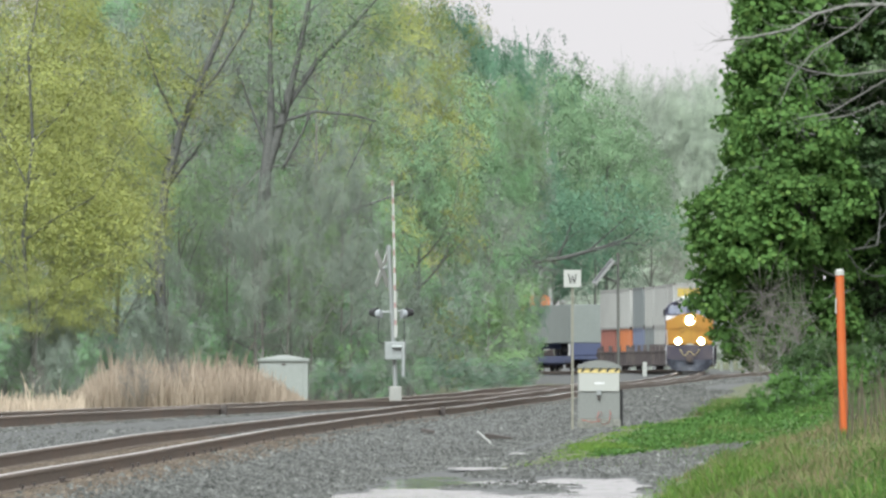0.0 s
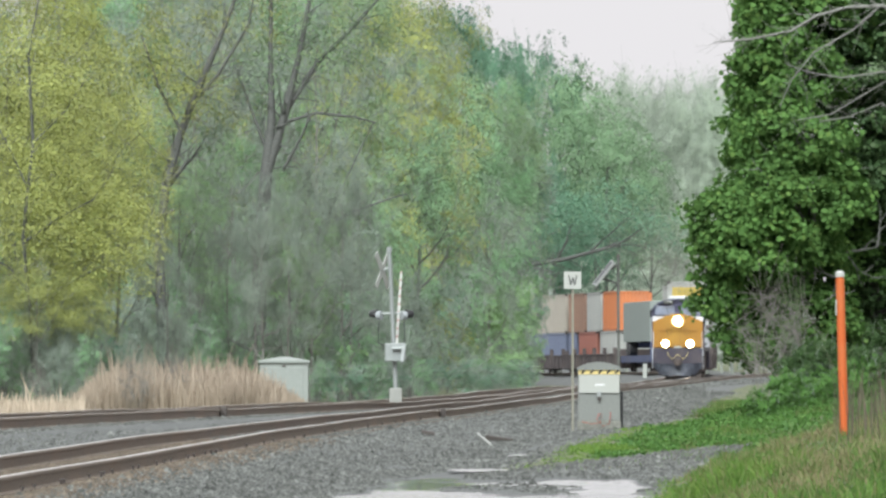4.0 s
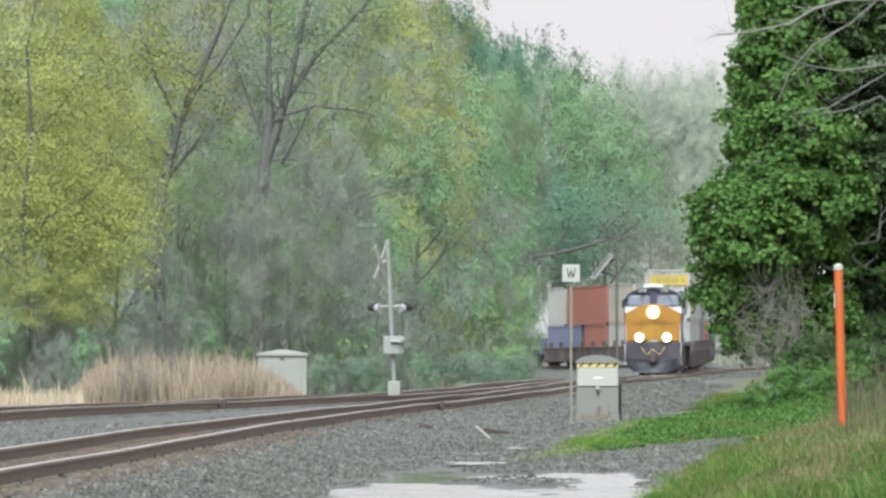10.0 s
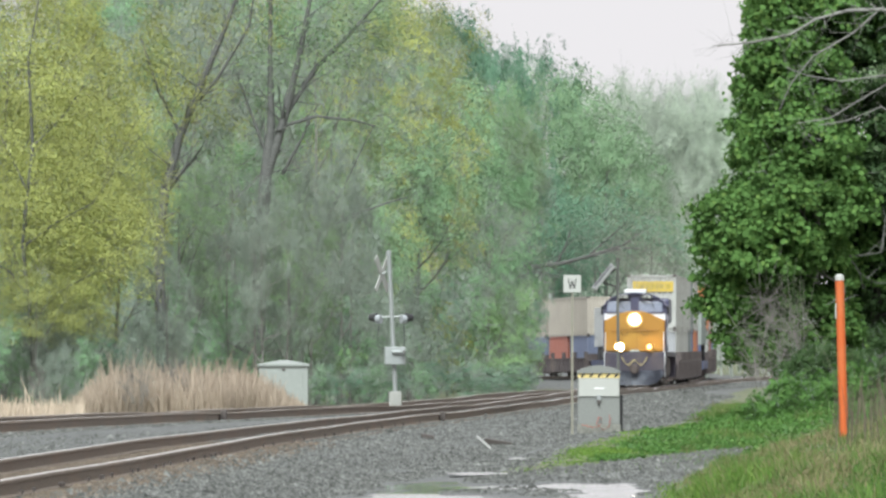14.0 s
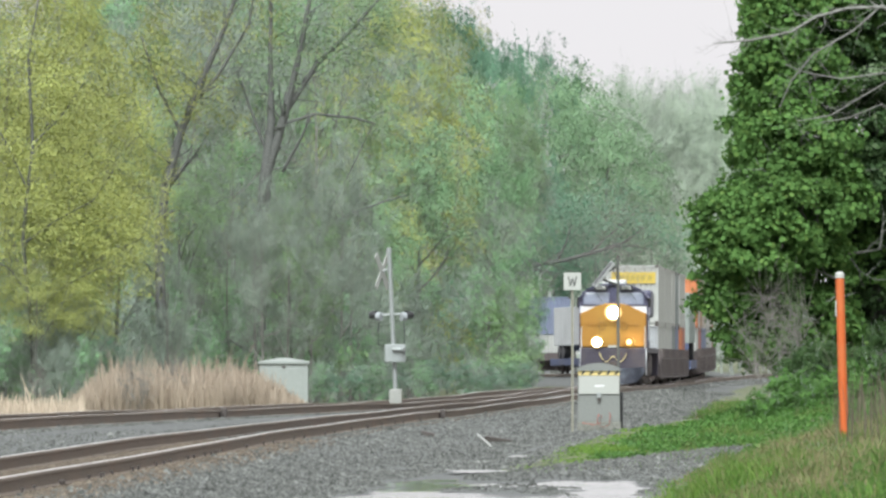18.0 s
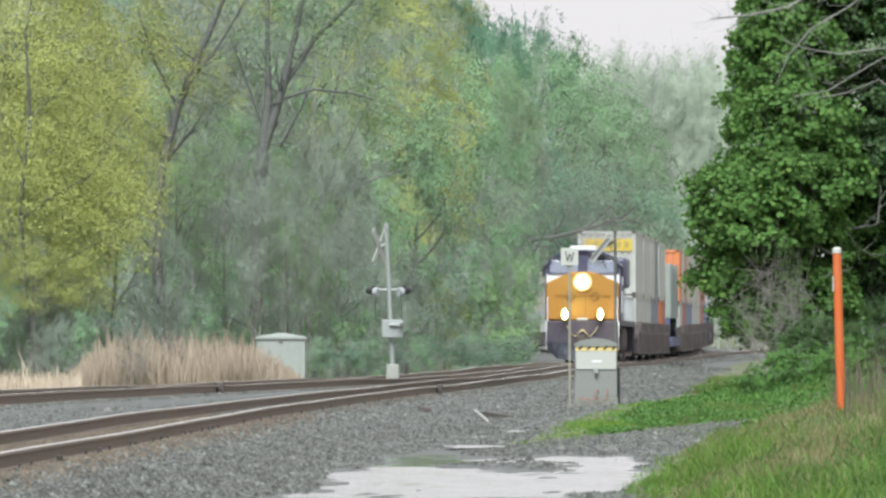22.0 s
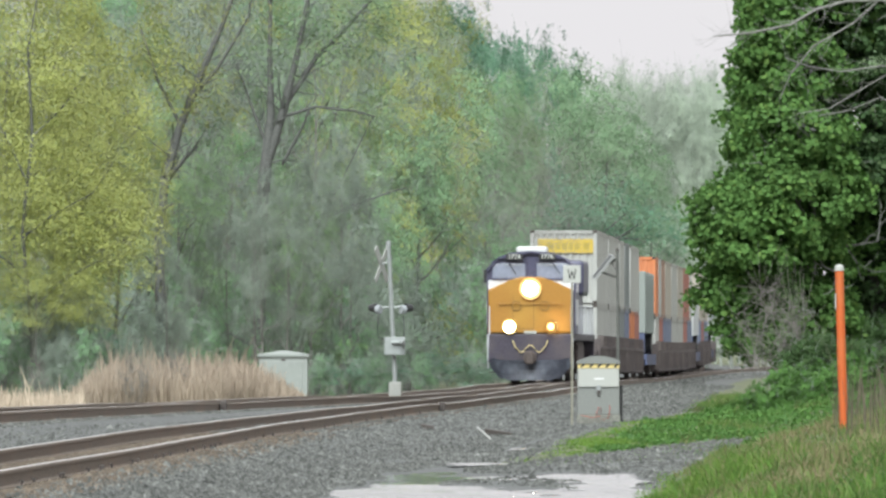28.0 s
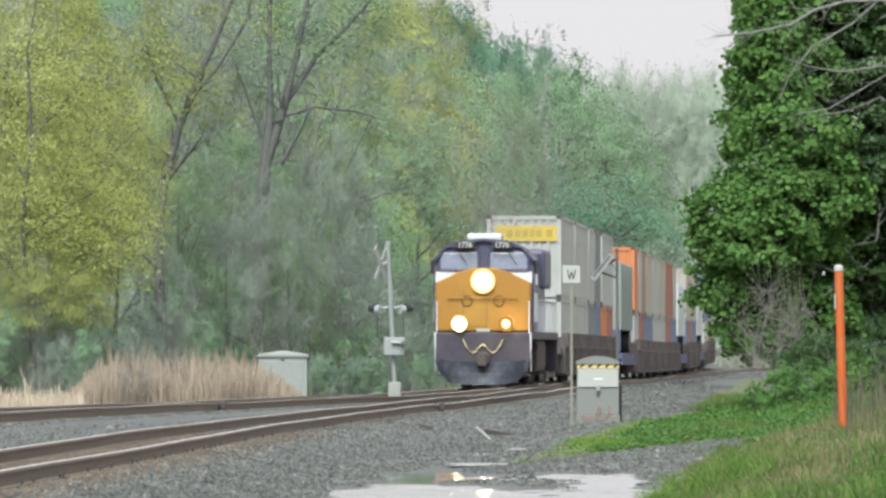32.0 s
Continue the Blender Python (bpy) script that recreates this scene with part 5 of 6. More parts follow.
def grass():
    rng = np.random.default_rng(31)
    n = 190000
    y = 60 * np.exp(rng.random(n) * math.log(300 / 60))
    u = lerp_table(y, EDGE) + 0.25 * np.sin(y * 0.7) + 0.2 * np.sin(y * 0.27 + 1) + np.abs(rng.normal(size=n)) * 2.8 + rng.normal(size=n) * 0.22
    keep = ~bare(u + 0.2 * np.sin(y * 1.3), y) | (rng.random(n) < 0.03)
    keep &= rng.random(n) < 0.3 + 0.9 * np.clip(0.5 + 0.5 * np.sin(u * 6.3 + 1.7 * np.sin(y * 0.8)) * np.sin(y * 0.93 + 2.2 * np.sin(u * 2.1)), 0, 1)
    u, y = u[keep], y[keep]
    n = len(u)
    x = near_x(y) + u
    z = ground_z(x, y) - 0.02
    # tufts: the grass grows taller and closer in places
    patch = np.sin(x * 1.9 + y * 0.13) + np.sin(x * 0.9 - y * 0.21 + 2)
    tuft = np.clip(np.sin(x * 5.1 + 1.3 * np.sin(y * 0.9)) * np.sin(y * 1.15 + 2 * np.sin(x * 2.3)), 0, 1)
    worn = np.exp(-((u - 8.6) / 0.6) ** 2 - ((y - 126) / 16) ** 2) + 0.75 * np.exp(-((u - 8.4) / 0.5) ** 2 - ((y - 95) / 12) ** 2) + 0.5 * np.clip(u - 8.8, 0, 1) * (y < 150) + 0.35 * (patch < -0.7)
    dry = rng.random(n) < 0.04 + 0.05 * (patch > 0.9) + 0.75 * np.clip(worn, 0, 1)
    strip = (y > 135) & (y < 225) & (u < 6.3)
    lush = (y <= 135) & (u < 8.0 + 0.4 * np.sin(y * 0.31)) & (patch > -1.2)
    rough = ~dry & ~strip & ~lush
    for mask, name, h, w, m, label in ((rough, "grass", 0.1, 0.013, M_GRASS, "rough green grass on the bank"),
                                       (strip, "grass", 0.05, 0.018, M_GRASSBRIGHT, "short bright spring grass beside the ballast"),
                                       (lush & ~dry, "grass", 0.1, 0.013, M_LUSH, "lush tufted green grass at the foot of the bank"),
                                       (dry & ~strip, "dry_grass", 0.12, 0.011, M_DRYGRASS, "faded brown grass stems")):
        tall = 0.7 + 0.45 * np.clip(patch[mask] - 0.2, 0, 1.5) + 0.8 * tuft[mask] * (~strip[mask])
        blades(name, rng, x[mask], y[mask], z[mask], h * tall, w, m, 0.42, label)
    # lush low weeds along the foot of the bank
    n = 90000
    y = rng.uniform(148, 275, n)
    u = rng.uniform(5.0, np.interp(y, [150, 180, 275], [9.5, 11.0, 10.0]), n) + rng.normal(size=n) * 0.2 - np.clip(y - 190, 0, 80) * 0.012
    keep = (np.sin(u * 2.1 + y * 0.16) + np.sin(y * 0.31 + u) > -1.1) & (u > lerp_table(y, EDGE) + 0.9) & ~bare(u, y)
    u, y = u[keep], y[keep]
    x = near_x(y) + u
    heap = 0.12 + 0.12 * np.sin(x * 3.1 + y * 0.4) * np.sin(y * 0.23)
    c = np.stack([x, y, ground_z(x, y) + rng.random(len(x)) * heap], 1)
    v, f = leaves(rng, c, 0.045, QUAD)
    me = quick_mesh("weeds", v, f, 4)
    me.materials.append(M_WEED)
    tagged(new("weeds", me), "lush low green weeds at the foot of the bank", "weeds", kind="stuff")
    # tall thin stalks round the marker post
    n = 240
    y = rng.uniform(100, 190, n)
    x = (rng.uniform(1475, 1620, n) - 784) * y / FOCAL
    blades("stalks", rng, x, y, ground_z(x, y) - 0.02, 0.75, 0.014, M_STALK, 0.1, "tall thin dry weed stalks on the bank")


grass()


def reeds():
    rng = np.random.default_rng(33)
    n = 24000
    y = rng.uniform(256, 284, n)
    px = rng.uniform(120, 545, n)
    x = (px - 784) * y / FOCAL
    h = np.interp(px, [120, 150, 190, 300, 440, 480, 515, 545], [0.25, 0.55, 0.95, 0.97, 0.92, 0.72, 0.42, 0.2]) * np.where(rng.random(n) < 0.1, 1.1, 1.0)
    z = ground_z(x, y)
    ob = blades("reeds", rng, x, y, z, h * 0.92, 0.027, M_REED, 0.15, "stand of dry tan reeds beside the track", "reeds", 0.5)
    n = 2000
    y = rng.uniform(212, 250, n)
    px = rng.uniform(-30, 150, n)
    x = (px - 784) * y / FOCAL
    blades("reeds", rng, x, y, ground_z(x, y), 0.46, 0.03, M_REED, 0.12, "low dry tan reeds beside the track", "reeds", 0.4)


reeds()


def limbs(rng, height, radius, crown_base, reach, levels=3, lean=0.0, count=9):
    """A tapered trunk with forking limbs: polylines with radii, and the outer points of the limbs."""
    lines, tips = [], []
    sway = rng.normal(size=2) * 0.04 * height
    trunk = []
    for i in range(9):
        t = i / 8
        trunk.append(((sway[0] * math.sin(t * 2.4) + lean * height * t, sway[1] * math.sin(t * 2.1), height * 0.94 * t), radius * (1 - 0.86 * t) * (1.35 if i == 0 else 1)))
    lines.append(trunk)

    def grow(p, d, length, r, level):
        pts, q, v = [(tuple(p), r)], Vector(p), Vector(d).normalized()
        for i in range(4):
            v = (v + Vector(rng.normal(size=3)) * 0.18 + Vector((0, 0, 0.08))).normalized()
            q = q + v * length / 4
            pts.append((tuple(q), r * (1 - 0.2 * (i + 1))))
            if level > 1 and i >= 1:
                side = (v + Vector(rng.normal(size=3)) * 0.75).normalized()
                grow(q, side, length * 0.55, r * 0.5, level - 1)
        lines.append(pts)
        tips.append(tuple(q))
        if level <= 2:
            tips.append(pts[3][0])

    for k in range(count):
        t = crown_base + (0.95 - crown_base) * (k + rng.random() * 0.6) / count
        i = min(7, int(t * 8))
        a, b = Vector(trunk[i][0]), Vector(trunk[i + 1][0])
        p = a.lerp(b, t * 8 - i)
        ang = k * 2.4 + rng.random()
        up = 0.25 + 0.9 * t
        shape = math.sin(math.pi * min(1, (t - crown_base) / (1 - crown_base) * 0.8 + 0.2)) ** 0.6
        grow(p, (math.cos(ang), math.sin(ang), up), reach * (0.45 + 0.75 * shape), radius * (1 - 0.8 * t) * 0.5, levels)
    return lines, np.array(tips)


BASES = {}


def sprays(rng, at_tips, clump, per, radius):
    """Leaf places in flat drooping sprays round the tips of limbs, and the way that each leaf faces."""
    n = len(at_tips)
    mid = at_tips + np.clip(rng.normal(size=(n, 3)), -1.7, 1.7) * clump * np.array([1, 1, 0.75])
    out = mid * np.array([1, 1, 0])
    out /= np.linalg.norm(out, axis=1)[:, None] + 0.3
    tilt = out * 0.55 + rng.normal(size=(n, 3)) * 0.22 + np.array([0, 0, 1.0])
    tilt /= np.linalg.norm(tilt, axis=1)[:, None]
    g = np.clip(rng.normal(size=(n, per, 3)), -1.9, 1.9) * (radius * np.exp(rng.normal(size=(n, 1, 1)) * 0.3))
    along = np.einsum("nkj,nj->nk", g, tilt)
    g -= 0.78 * along[..., None] * tilt[:, None, :]
    return (mid[:, None, :] + g).reshape(-1, 3), np.repeat(tilt + out * 0.3, per, axis=0)


def tree_base(key, leaf, bark, seed, n_leaf, size, height=16.0, radius=0.25, crown_base=0.2, reach=4.2, clump=0.75, levels=3, shape=TRI, words="", twigs=0, name="tree", count=9, twig=None, spray=0.34, fine=1.0):
    rng = np.random.default_rng(seed)
    lines, tips = limbs(rng, height, radius, crown_base, reach, levels if name == "tree" else 2, count=count if name == "tree" else 14)
    e = thing(name, Matrix(), words, "tree" if name == "tree" else "shrub", "trees of the wood" if name == "tree" else "shrubs along the wood")
    V, F = tube_mesh(lines, 4)
    obj("trunk" if name == "tree" else "stem", V, F, bark, e)
    if twigs:
        extra = []
        for i in rng.integers(0, len(tips), twigs):
            p = Vector(tips[i])
            d = Vector(rng.normal(size=3)) + Vector((0, 0, 0.7))
            d = d.normalized() * rng.uniform(0.6, 1.6)
            extra.append([(tuple(p - d * 0.3), 0.02 * fine), (tuple(p + d), 0.008 * fine)])
        V, F = tube_mesh(extra, 3)
        tagged(obj("twig", V, F, twig or M_TWIG, e), kind="stuff")
    share = rng.exponential(size=len(tips)) ** 1.1
    c, out = sprays(rng, tips[rng.choice(len(tips), n_leaf // 36, p=share / share.sum())], clump, 36, spray)
    low = c[:, 2] > 0.25
    v, f = leaves(rng, c[low], size, shape, spread=0.25, facing=out[low], loose=0.4)
    me = quick_mesh("crown", v, f, len(shape))
    me.materials.append(leaf)
    o = new("crown", me)
    o.parent = e
    BASES[key] = [e, False, float(np.percentile(c[:, 2], 99)), float(np.percentile(np.hypot(c[:, 0], c[:, 1]), 93))]
    return e


def round_base(key, leaf, seed, words, loose=False):
    """A broad tree with a domed, heaped crown above a forked trunk."""
    rng = np.random.default_rng(seed)
    lines, _ = limbs(rng, 13.0, 0.3, 0.35, 4.0, 3, count=9)
    e = thing("tree", Matrix(), words, "tree", "trees of the wood")
    V, F = tube_mesh(lines, 4)
    obj("trunk", V, F, M_BARK, e)
    mids = []
    # a dozen heaps of foliage on the dome, each a smaller dome of sprays
    for i in range(15):
        t = (i + 0.5) / 15
        d = np.array([math.cos(i * 2.4) * math.sqrt(1 - (1.45 * t - 0.45) ** 2), math.sin(i * 2.4) * math.sqrt(1 - (1.45 * t - 0.45) ** 2), 1.45 * t - 0.45])
        heap = np.array([0, 0, 9.0]) + d * np.array([4.1, 4.1, 4.1]) * rng.uniform(0.85, 1.1)
        g = rng.normal(size=(46 if loose else 40, 3))
        g /= np.linalg.norm(g, axis=1)[:, None]
        g[:, 2] = np.where(g[:, 2] < -0.35, -0.6 * g[:, 2], g[:, 2])
        mids.append(heap + g * rng.uniform(1.5, 2.5, (len(g), 1)))
    c, out = sprays(rng, np.concatenate(mids), 0.22, 44 if loose else 36, 0.42)
    v, f = leaves(rng, c, 0.085 if loose else 0.13, TRI, spread=0.25, facing=out, loose=0.4)
    me = quick_mesh("crown", v, f, 3)
    me.materials.append(leaf)
    o = new("crown", me)
    o.parent = e
    BASES[key] = [e, False, float(np.percentile(c[:, 2], 99)), float(np.percentile(np.hypot(c[:, 0], c[:, 1]), 93))]


def plant(key, px, dist, top, half, turn=0.0):
    """A plant on the line of sight px; its top shows at the height top, its crown is half wide (in units of 1/FOCAL)."""
    k = dist / FOCAL
    x = (px - 784) * k
    z = gz(x, dist) - 0.1
    e, used, high, wide = BASES[key]
    s, w = (at(px, top, dist).z - z) / high, half * k / wide
    w = min(max(w, (0.6 if dist < 600 else 0.35) * s), 1.5 * s)
    m = Matrix.Translation((x, dist, z)) @ Matrix.Rotation(turn, 4, "Z") @ Matrix.Diagonal((w, w, s, 1))
    if not used:
        BASES[key][1] = True
        e.matrix_world = m
        return e
    c = copy_thing(e, Matrix())
    c.matrix_basis = m
    return c


def woods():
    rng = np.random.default_rng(41)
    for v in (0, 1):
        tree_base(f"spring{v}", M_SPRING, M_BARK, 50 + v, 34000, 0.088, clump=0.5, twigs=300, crown_base=0.12, count=12, words="tall tree with fresh yellow-green spring leaves")
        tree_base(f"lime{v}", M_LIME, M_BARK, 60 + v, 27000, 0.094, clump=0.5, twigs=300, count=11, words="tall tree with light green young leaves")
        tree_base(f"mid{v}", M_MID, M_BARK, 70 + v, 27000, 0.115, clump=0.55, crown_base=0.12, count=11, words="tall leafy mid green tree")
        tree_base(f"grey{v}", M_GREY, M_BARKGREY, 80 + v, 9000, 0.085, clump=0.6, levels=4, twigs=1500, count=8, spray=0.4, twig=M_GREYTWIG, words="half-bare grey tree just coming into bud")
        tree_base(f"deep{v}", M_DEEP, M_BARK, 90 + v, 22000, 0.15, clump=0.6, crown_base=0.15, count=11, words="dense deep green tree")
        tree_base(f"far{v}", M_FAR, M_BARKPALE, 100 + v, 34000, 0.125, clump=0.7, twigs=500, spray=0.5, crown_base=0.08, count=12, words="distant tree, its leaf colour paled to imitate haze")
        tree_base(f"bush{v}", M_MID, M_BARK, 110 + v, 7600, 0.085, height=4.0, radius=0.06, crown_base=0.05, reach=1.9, clump=0.4, twigs=200, name="shrub", spray=0.22, words="green shrub at the edge of the wood")
        tree_base(f"lime_bush{v}", M_FRESH, M_BARK, 115 + v, 8000, 0.085, height=4.0, radius=0.06, crown_base=0.05, reach=1.9, clump=0.4, twigs=60, name="shrub", spray=0.22, words="bright young green shrub at the edge of the wood")
        tree_base(f"dark_bush{v}", M_DEEP, M_BARK, 120 + v, 7200, 0.085, height=4.0, radius=0.06, crown_base=0.05, reach=1.9, clump=0.4, twigs=400, name="shrub", spray=0.22, words="dark green twiggy shrub at the edge of the wood")
        tree_base(f"grey_bush{v}", M_GREY, M_BARKGREY, 130 + v, 2400, 0.075, height=4.0, radius=0.05, crown_base=0.05, reach=1.9, clump=0.4, twigs=900, name="shrub", spray=0.22, twig=M_GREYTWIG, words="bare grey twiggy shrub at the edge of the wood")

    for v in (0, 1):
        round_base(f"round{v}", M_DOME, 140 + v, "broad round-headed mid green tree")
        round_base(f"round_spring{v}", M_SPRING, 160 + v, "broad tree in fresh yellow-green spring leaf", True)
        round_base(f"round_deep{v}", M_DEEP, 150 + v, "broad round-headed tree, deep green to imitate shade under a bigger crown")

    def put(kind, *rows):
        for px, dist, top, half in rows:
            if top < 250 and dist < 560:
                half *= 1.45
            plant(f"{kind}{rng.integers(0, 2)}", px, dist, top + rng.uniform(-6, 6), half * rng.uniform(0.92, 1.08), rng.uniform(0, 6.28))

    # the edge of the wood: line of sight, distance, height of the top, half width
    put("spring", (-60, 304, -90, 130), (95, 322, -70, 110), (200, 325, 0, 70))
    put("round_spring", (50, 300, -30, 140), (165, 303, 120, 82), (110, 292, 385, 118), (0, 294, 280, 130), (190, 306, 300, 65), (120, 300, 200, 110), (-10, 298, 90, 120))
    put("grey", (290, 332, -80, 120), (360, 350, -90, 130), (430, 345, -60, 130), (545, 352, -60, 120), (455, 321, 318, 50), (505, 320, 335, 55), (330, 330, 330, 80), (640, 400, 60, 110), (410, 325, 330, 80), (550, 335, 300, 80), (255, 322, 400, 50), (620, 350, 330, 70))
    put("lime", (290, 340, 70, 70), (335, 328, 300, 60), (535, 338, 350, 55), (600, 375, -40, 110), (700, 440, 60, 100), (330, 322, 180, 45), (560, 360, 150, 80))
    put("mid", (230, 372, -40, 120), (420, 395, -50, 120), (560, 395, 130, 90), (720, 420, 260, 90), (380, 380, 200, 110), (620, 410, 280, 90), (740, 460, 330, 80), (240, 345, 400, 70))
    for i, px in enumerate(range(-60, 700, 105)):
        put(("lime", "mid", "grey", "mid", "spring")[i % 5], (px, 450 + rng.uniform(-15, 15), -90, 115))
    for i, px in enumerate(range(210, 740, 105)):
        put(("mid", "deep", "lime", "mid")[i % 4], (px, 530 + rng.uniform(-20, 20), -60 if px < 620 else 0, 110))
    put("spring", (680, 405, -20, 90), (620, 390, 40, 70), (735, 430, 60, 60), (590, 480, -30, 110), (660, 490, -20, 90), (725, 500, 5, 75))
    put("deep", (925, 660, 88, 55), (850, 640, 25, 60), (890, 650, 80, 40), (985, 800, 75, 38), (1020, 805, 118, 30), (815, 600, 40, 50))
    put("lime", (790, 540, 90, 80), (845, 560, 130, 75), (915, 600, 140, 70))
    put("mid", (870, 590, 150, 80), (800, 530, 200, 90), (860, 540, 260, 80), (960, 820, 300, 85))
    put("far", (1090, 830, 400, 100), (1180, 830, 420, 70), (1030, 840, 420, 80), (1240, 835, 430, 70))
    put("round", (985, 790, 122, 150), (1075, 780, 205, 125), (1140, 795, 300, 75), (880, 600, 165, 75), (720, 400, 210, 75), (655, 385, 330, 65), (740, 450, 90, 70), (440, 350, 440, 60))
    # deep green crowns put in for the bluish shade below the big dome
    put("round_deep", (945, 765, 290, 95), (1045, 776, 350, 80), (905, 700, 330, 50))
    put("grey_bush", (548, 346, 415, 40), (530, 342, 440, 40))
    put("grey", (905, 600, 205, 100), (860, 520, 330, 70), (800, 500, 330, 70))
    put("deep", (895, 620, 360, 50))
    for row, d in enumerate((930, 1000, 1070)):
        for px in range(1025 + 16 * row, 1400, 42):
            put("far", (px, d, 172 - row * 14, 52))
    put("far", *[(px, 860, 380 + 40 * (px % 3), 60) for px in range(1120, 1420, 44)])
    # undergrowth
    for i, px in enumerate(range(-30, 890, 34)):
        d = float(np.interp(px, [0, 250, 500, 700, 890], [296, 316, 335, 380, 560]))
        kind = ("dark_bush", "bush", "grey_bush", "bush", "grey_bush", "mid_bush")[i % 6].replace("mid_", "")
        put(kind, (px + rng.uniform(-10, 10), d + rng.uniform(-6, 12), rng.uniform(470, 560), rng.uniform(45, 65)))
    for i, d in enumerate(range(304, 480, 9)):
        x = float(main_x(d)) - 6.2 - rng.uniform(0, 1.5)
        put(("bush", "dark_bush")[i % 2], (784 + x / d * FOCAL, d, rng.uniform(630, 650), rng.uniform(24, 36)))
    put("dark_bush", (-25, 299, 420, 60), (945, 660, 500, 28))
    put("bush", (140, 285, 590, 40), (480, 330, 540, 60), (400, 325, 520, 60), (330, 322, 560, 50))
    put("lime_bush", (905, 540, 482, 52), (880, 530, 540, 48), (930, 560, 580, 34), (900, 500, 620, 45), (855, 520, 500, 40), (880, 585, 485, 58), (850, 570, 520, 50), (912, 600, 540, 38), (860, 560, 590, 60), (540, 338, 400, 40))
    put("mid", (150, 345, 380, 80), (60, 335, 350, 90), (-20, 330, 360, 80), (105, 315, 470, 70))
    put("grey_bush", (60, 290, 545, 60), (105, 284, 600, 40), (130, 290, 560, 50))
    put("bush", (150, 292, 575, 45), (10, 288, 570, 50), (-15, 292, 540, 60))
    put("dark_bush", (40, 296, 560, 60), (110, 298, 560, 60), (170, 298, 570, 50))
    put("grey", (470, 318, 322, 60), (300, 308, 420, 50), (600, 345, 250, 70))
    put("lime", (520, 322, 370, 34))
    put("round_spring", (60, 289, 465, 95), (150, 290, 478, 70))
    put("grey_bush", (820, 540, 480, 50), (780, 500, 470, 55), (730, 450, 460, 50), (640, 380, 430, 60), (600, 360, 470, 50), (560, 350, 500, 50), (670, 390, 520, 50), (760, 470, 540, 50))


woods()


def marked_tree(name, label, dist, lines_px, leaf_pts, leaf, n_leaf, size, clump, bark=None, thick=1.0):
    """A tree whose main limbs are drawn line by line: points (px, py, depth offset, thickness)."""
    bark = bark or M_BARKDARK
    root = lines_px[0][0]
    p0 = at(root[0], root[1], dist)
    p0.z = gz(p0.x, p0.y) - 0.1
    e = thing(name, Matrix.Translation(p0), label, "tree")
    k = dist / FOCAL
    rng = np.random.default_rng(int(dist))
    lines = [[(tuple(at(a, b, dist + dy) - p0), r * k * thick) for a, b, dy, r in line] for line in lines_px]
    lines[0].insert(0, ((0, 0, 0), lines[0][0][1] * 1.1))
    twigs = []
    for line in lines:
        for i in range(len(line) - 1):
            a, b = Vector(line[i][0]), Vector(line[i + 1][0])
            for _ in range(7):
                q = a.lerp(b, rng.random())
                d = ((b - a).normalized() + Vector(rng.normal(size=3)) * 0.7).normalized() * rng.uniform(0.5, 1.6) * (dist / 300)
                r = line[i + 1][1] * 0.35
                twigs.append([(tuple(q), r), (tuple(q + d * 0.6 + Vector(rng.normal(size=3)) * 0.06), r * 0.6), (tuple(q + d + Vector(rng.normal(size=3)) * 0.1), r * 0.25)])
    V, F = tube_mesh(lines, 8)
    obj("trunk", V, F, bark, e, "", True)
    V, F = tube_mesh(twigs, 4)
    tagged(obj("branch", V, F, bark, e), kind="stuff")
    if n_leaf:
        pts = np.array([tuple(at(a, b, dist) - p0) for a, b in leaf_pts])
        c, out = sprays(rng, pts[rng.integers(0, len(pts), n_leaf // 12)], clump, 26, 0.3 * dist / 300)
        v, f = leaves(rng, c, size * 0.68, TRI, spread=0.25, facing=out)
        me = quick_mesh("crown", v, f, 3)
        me.materials.append(leaf)
        o = new("crown", me)
        o.parent = e
    return e


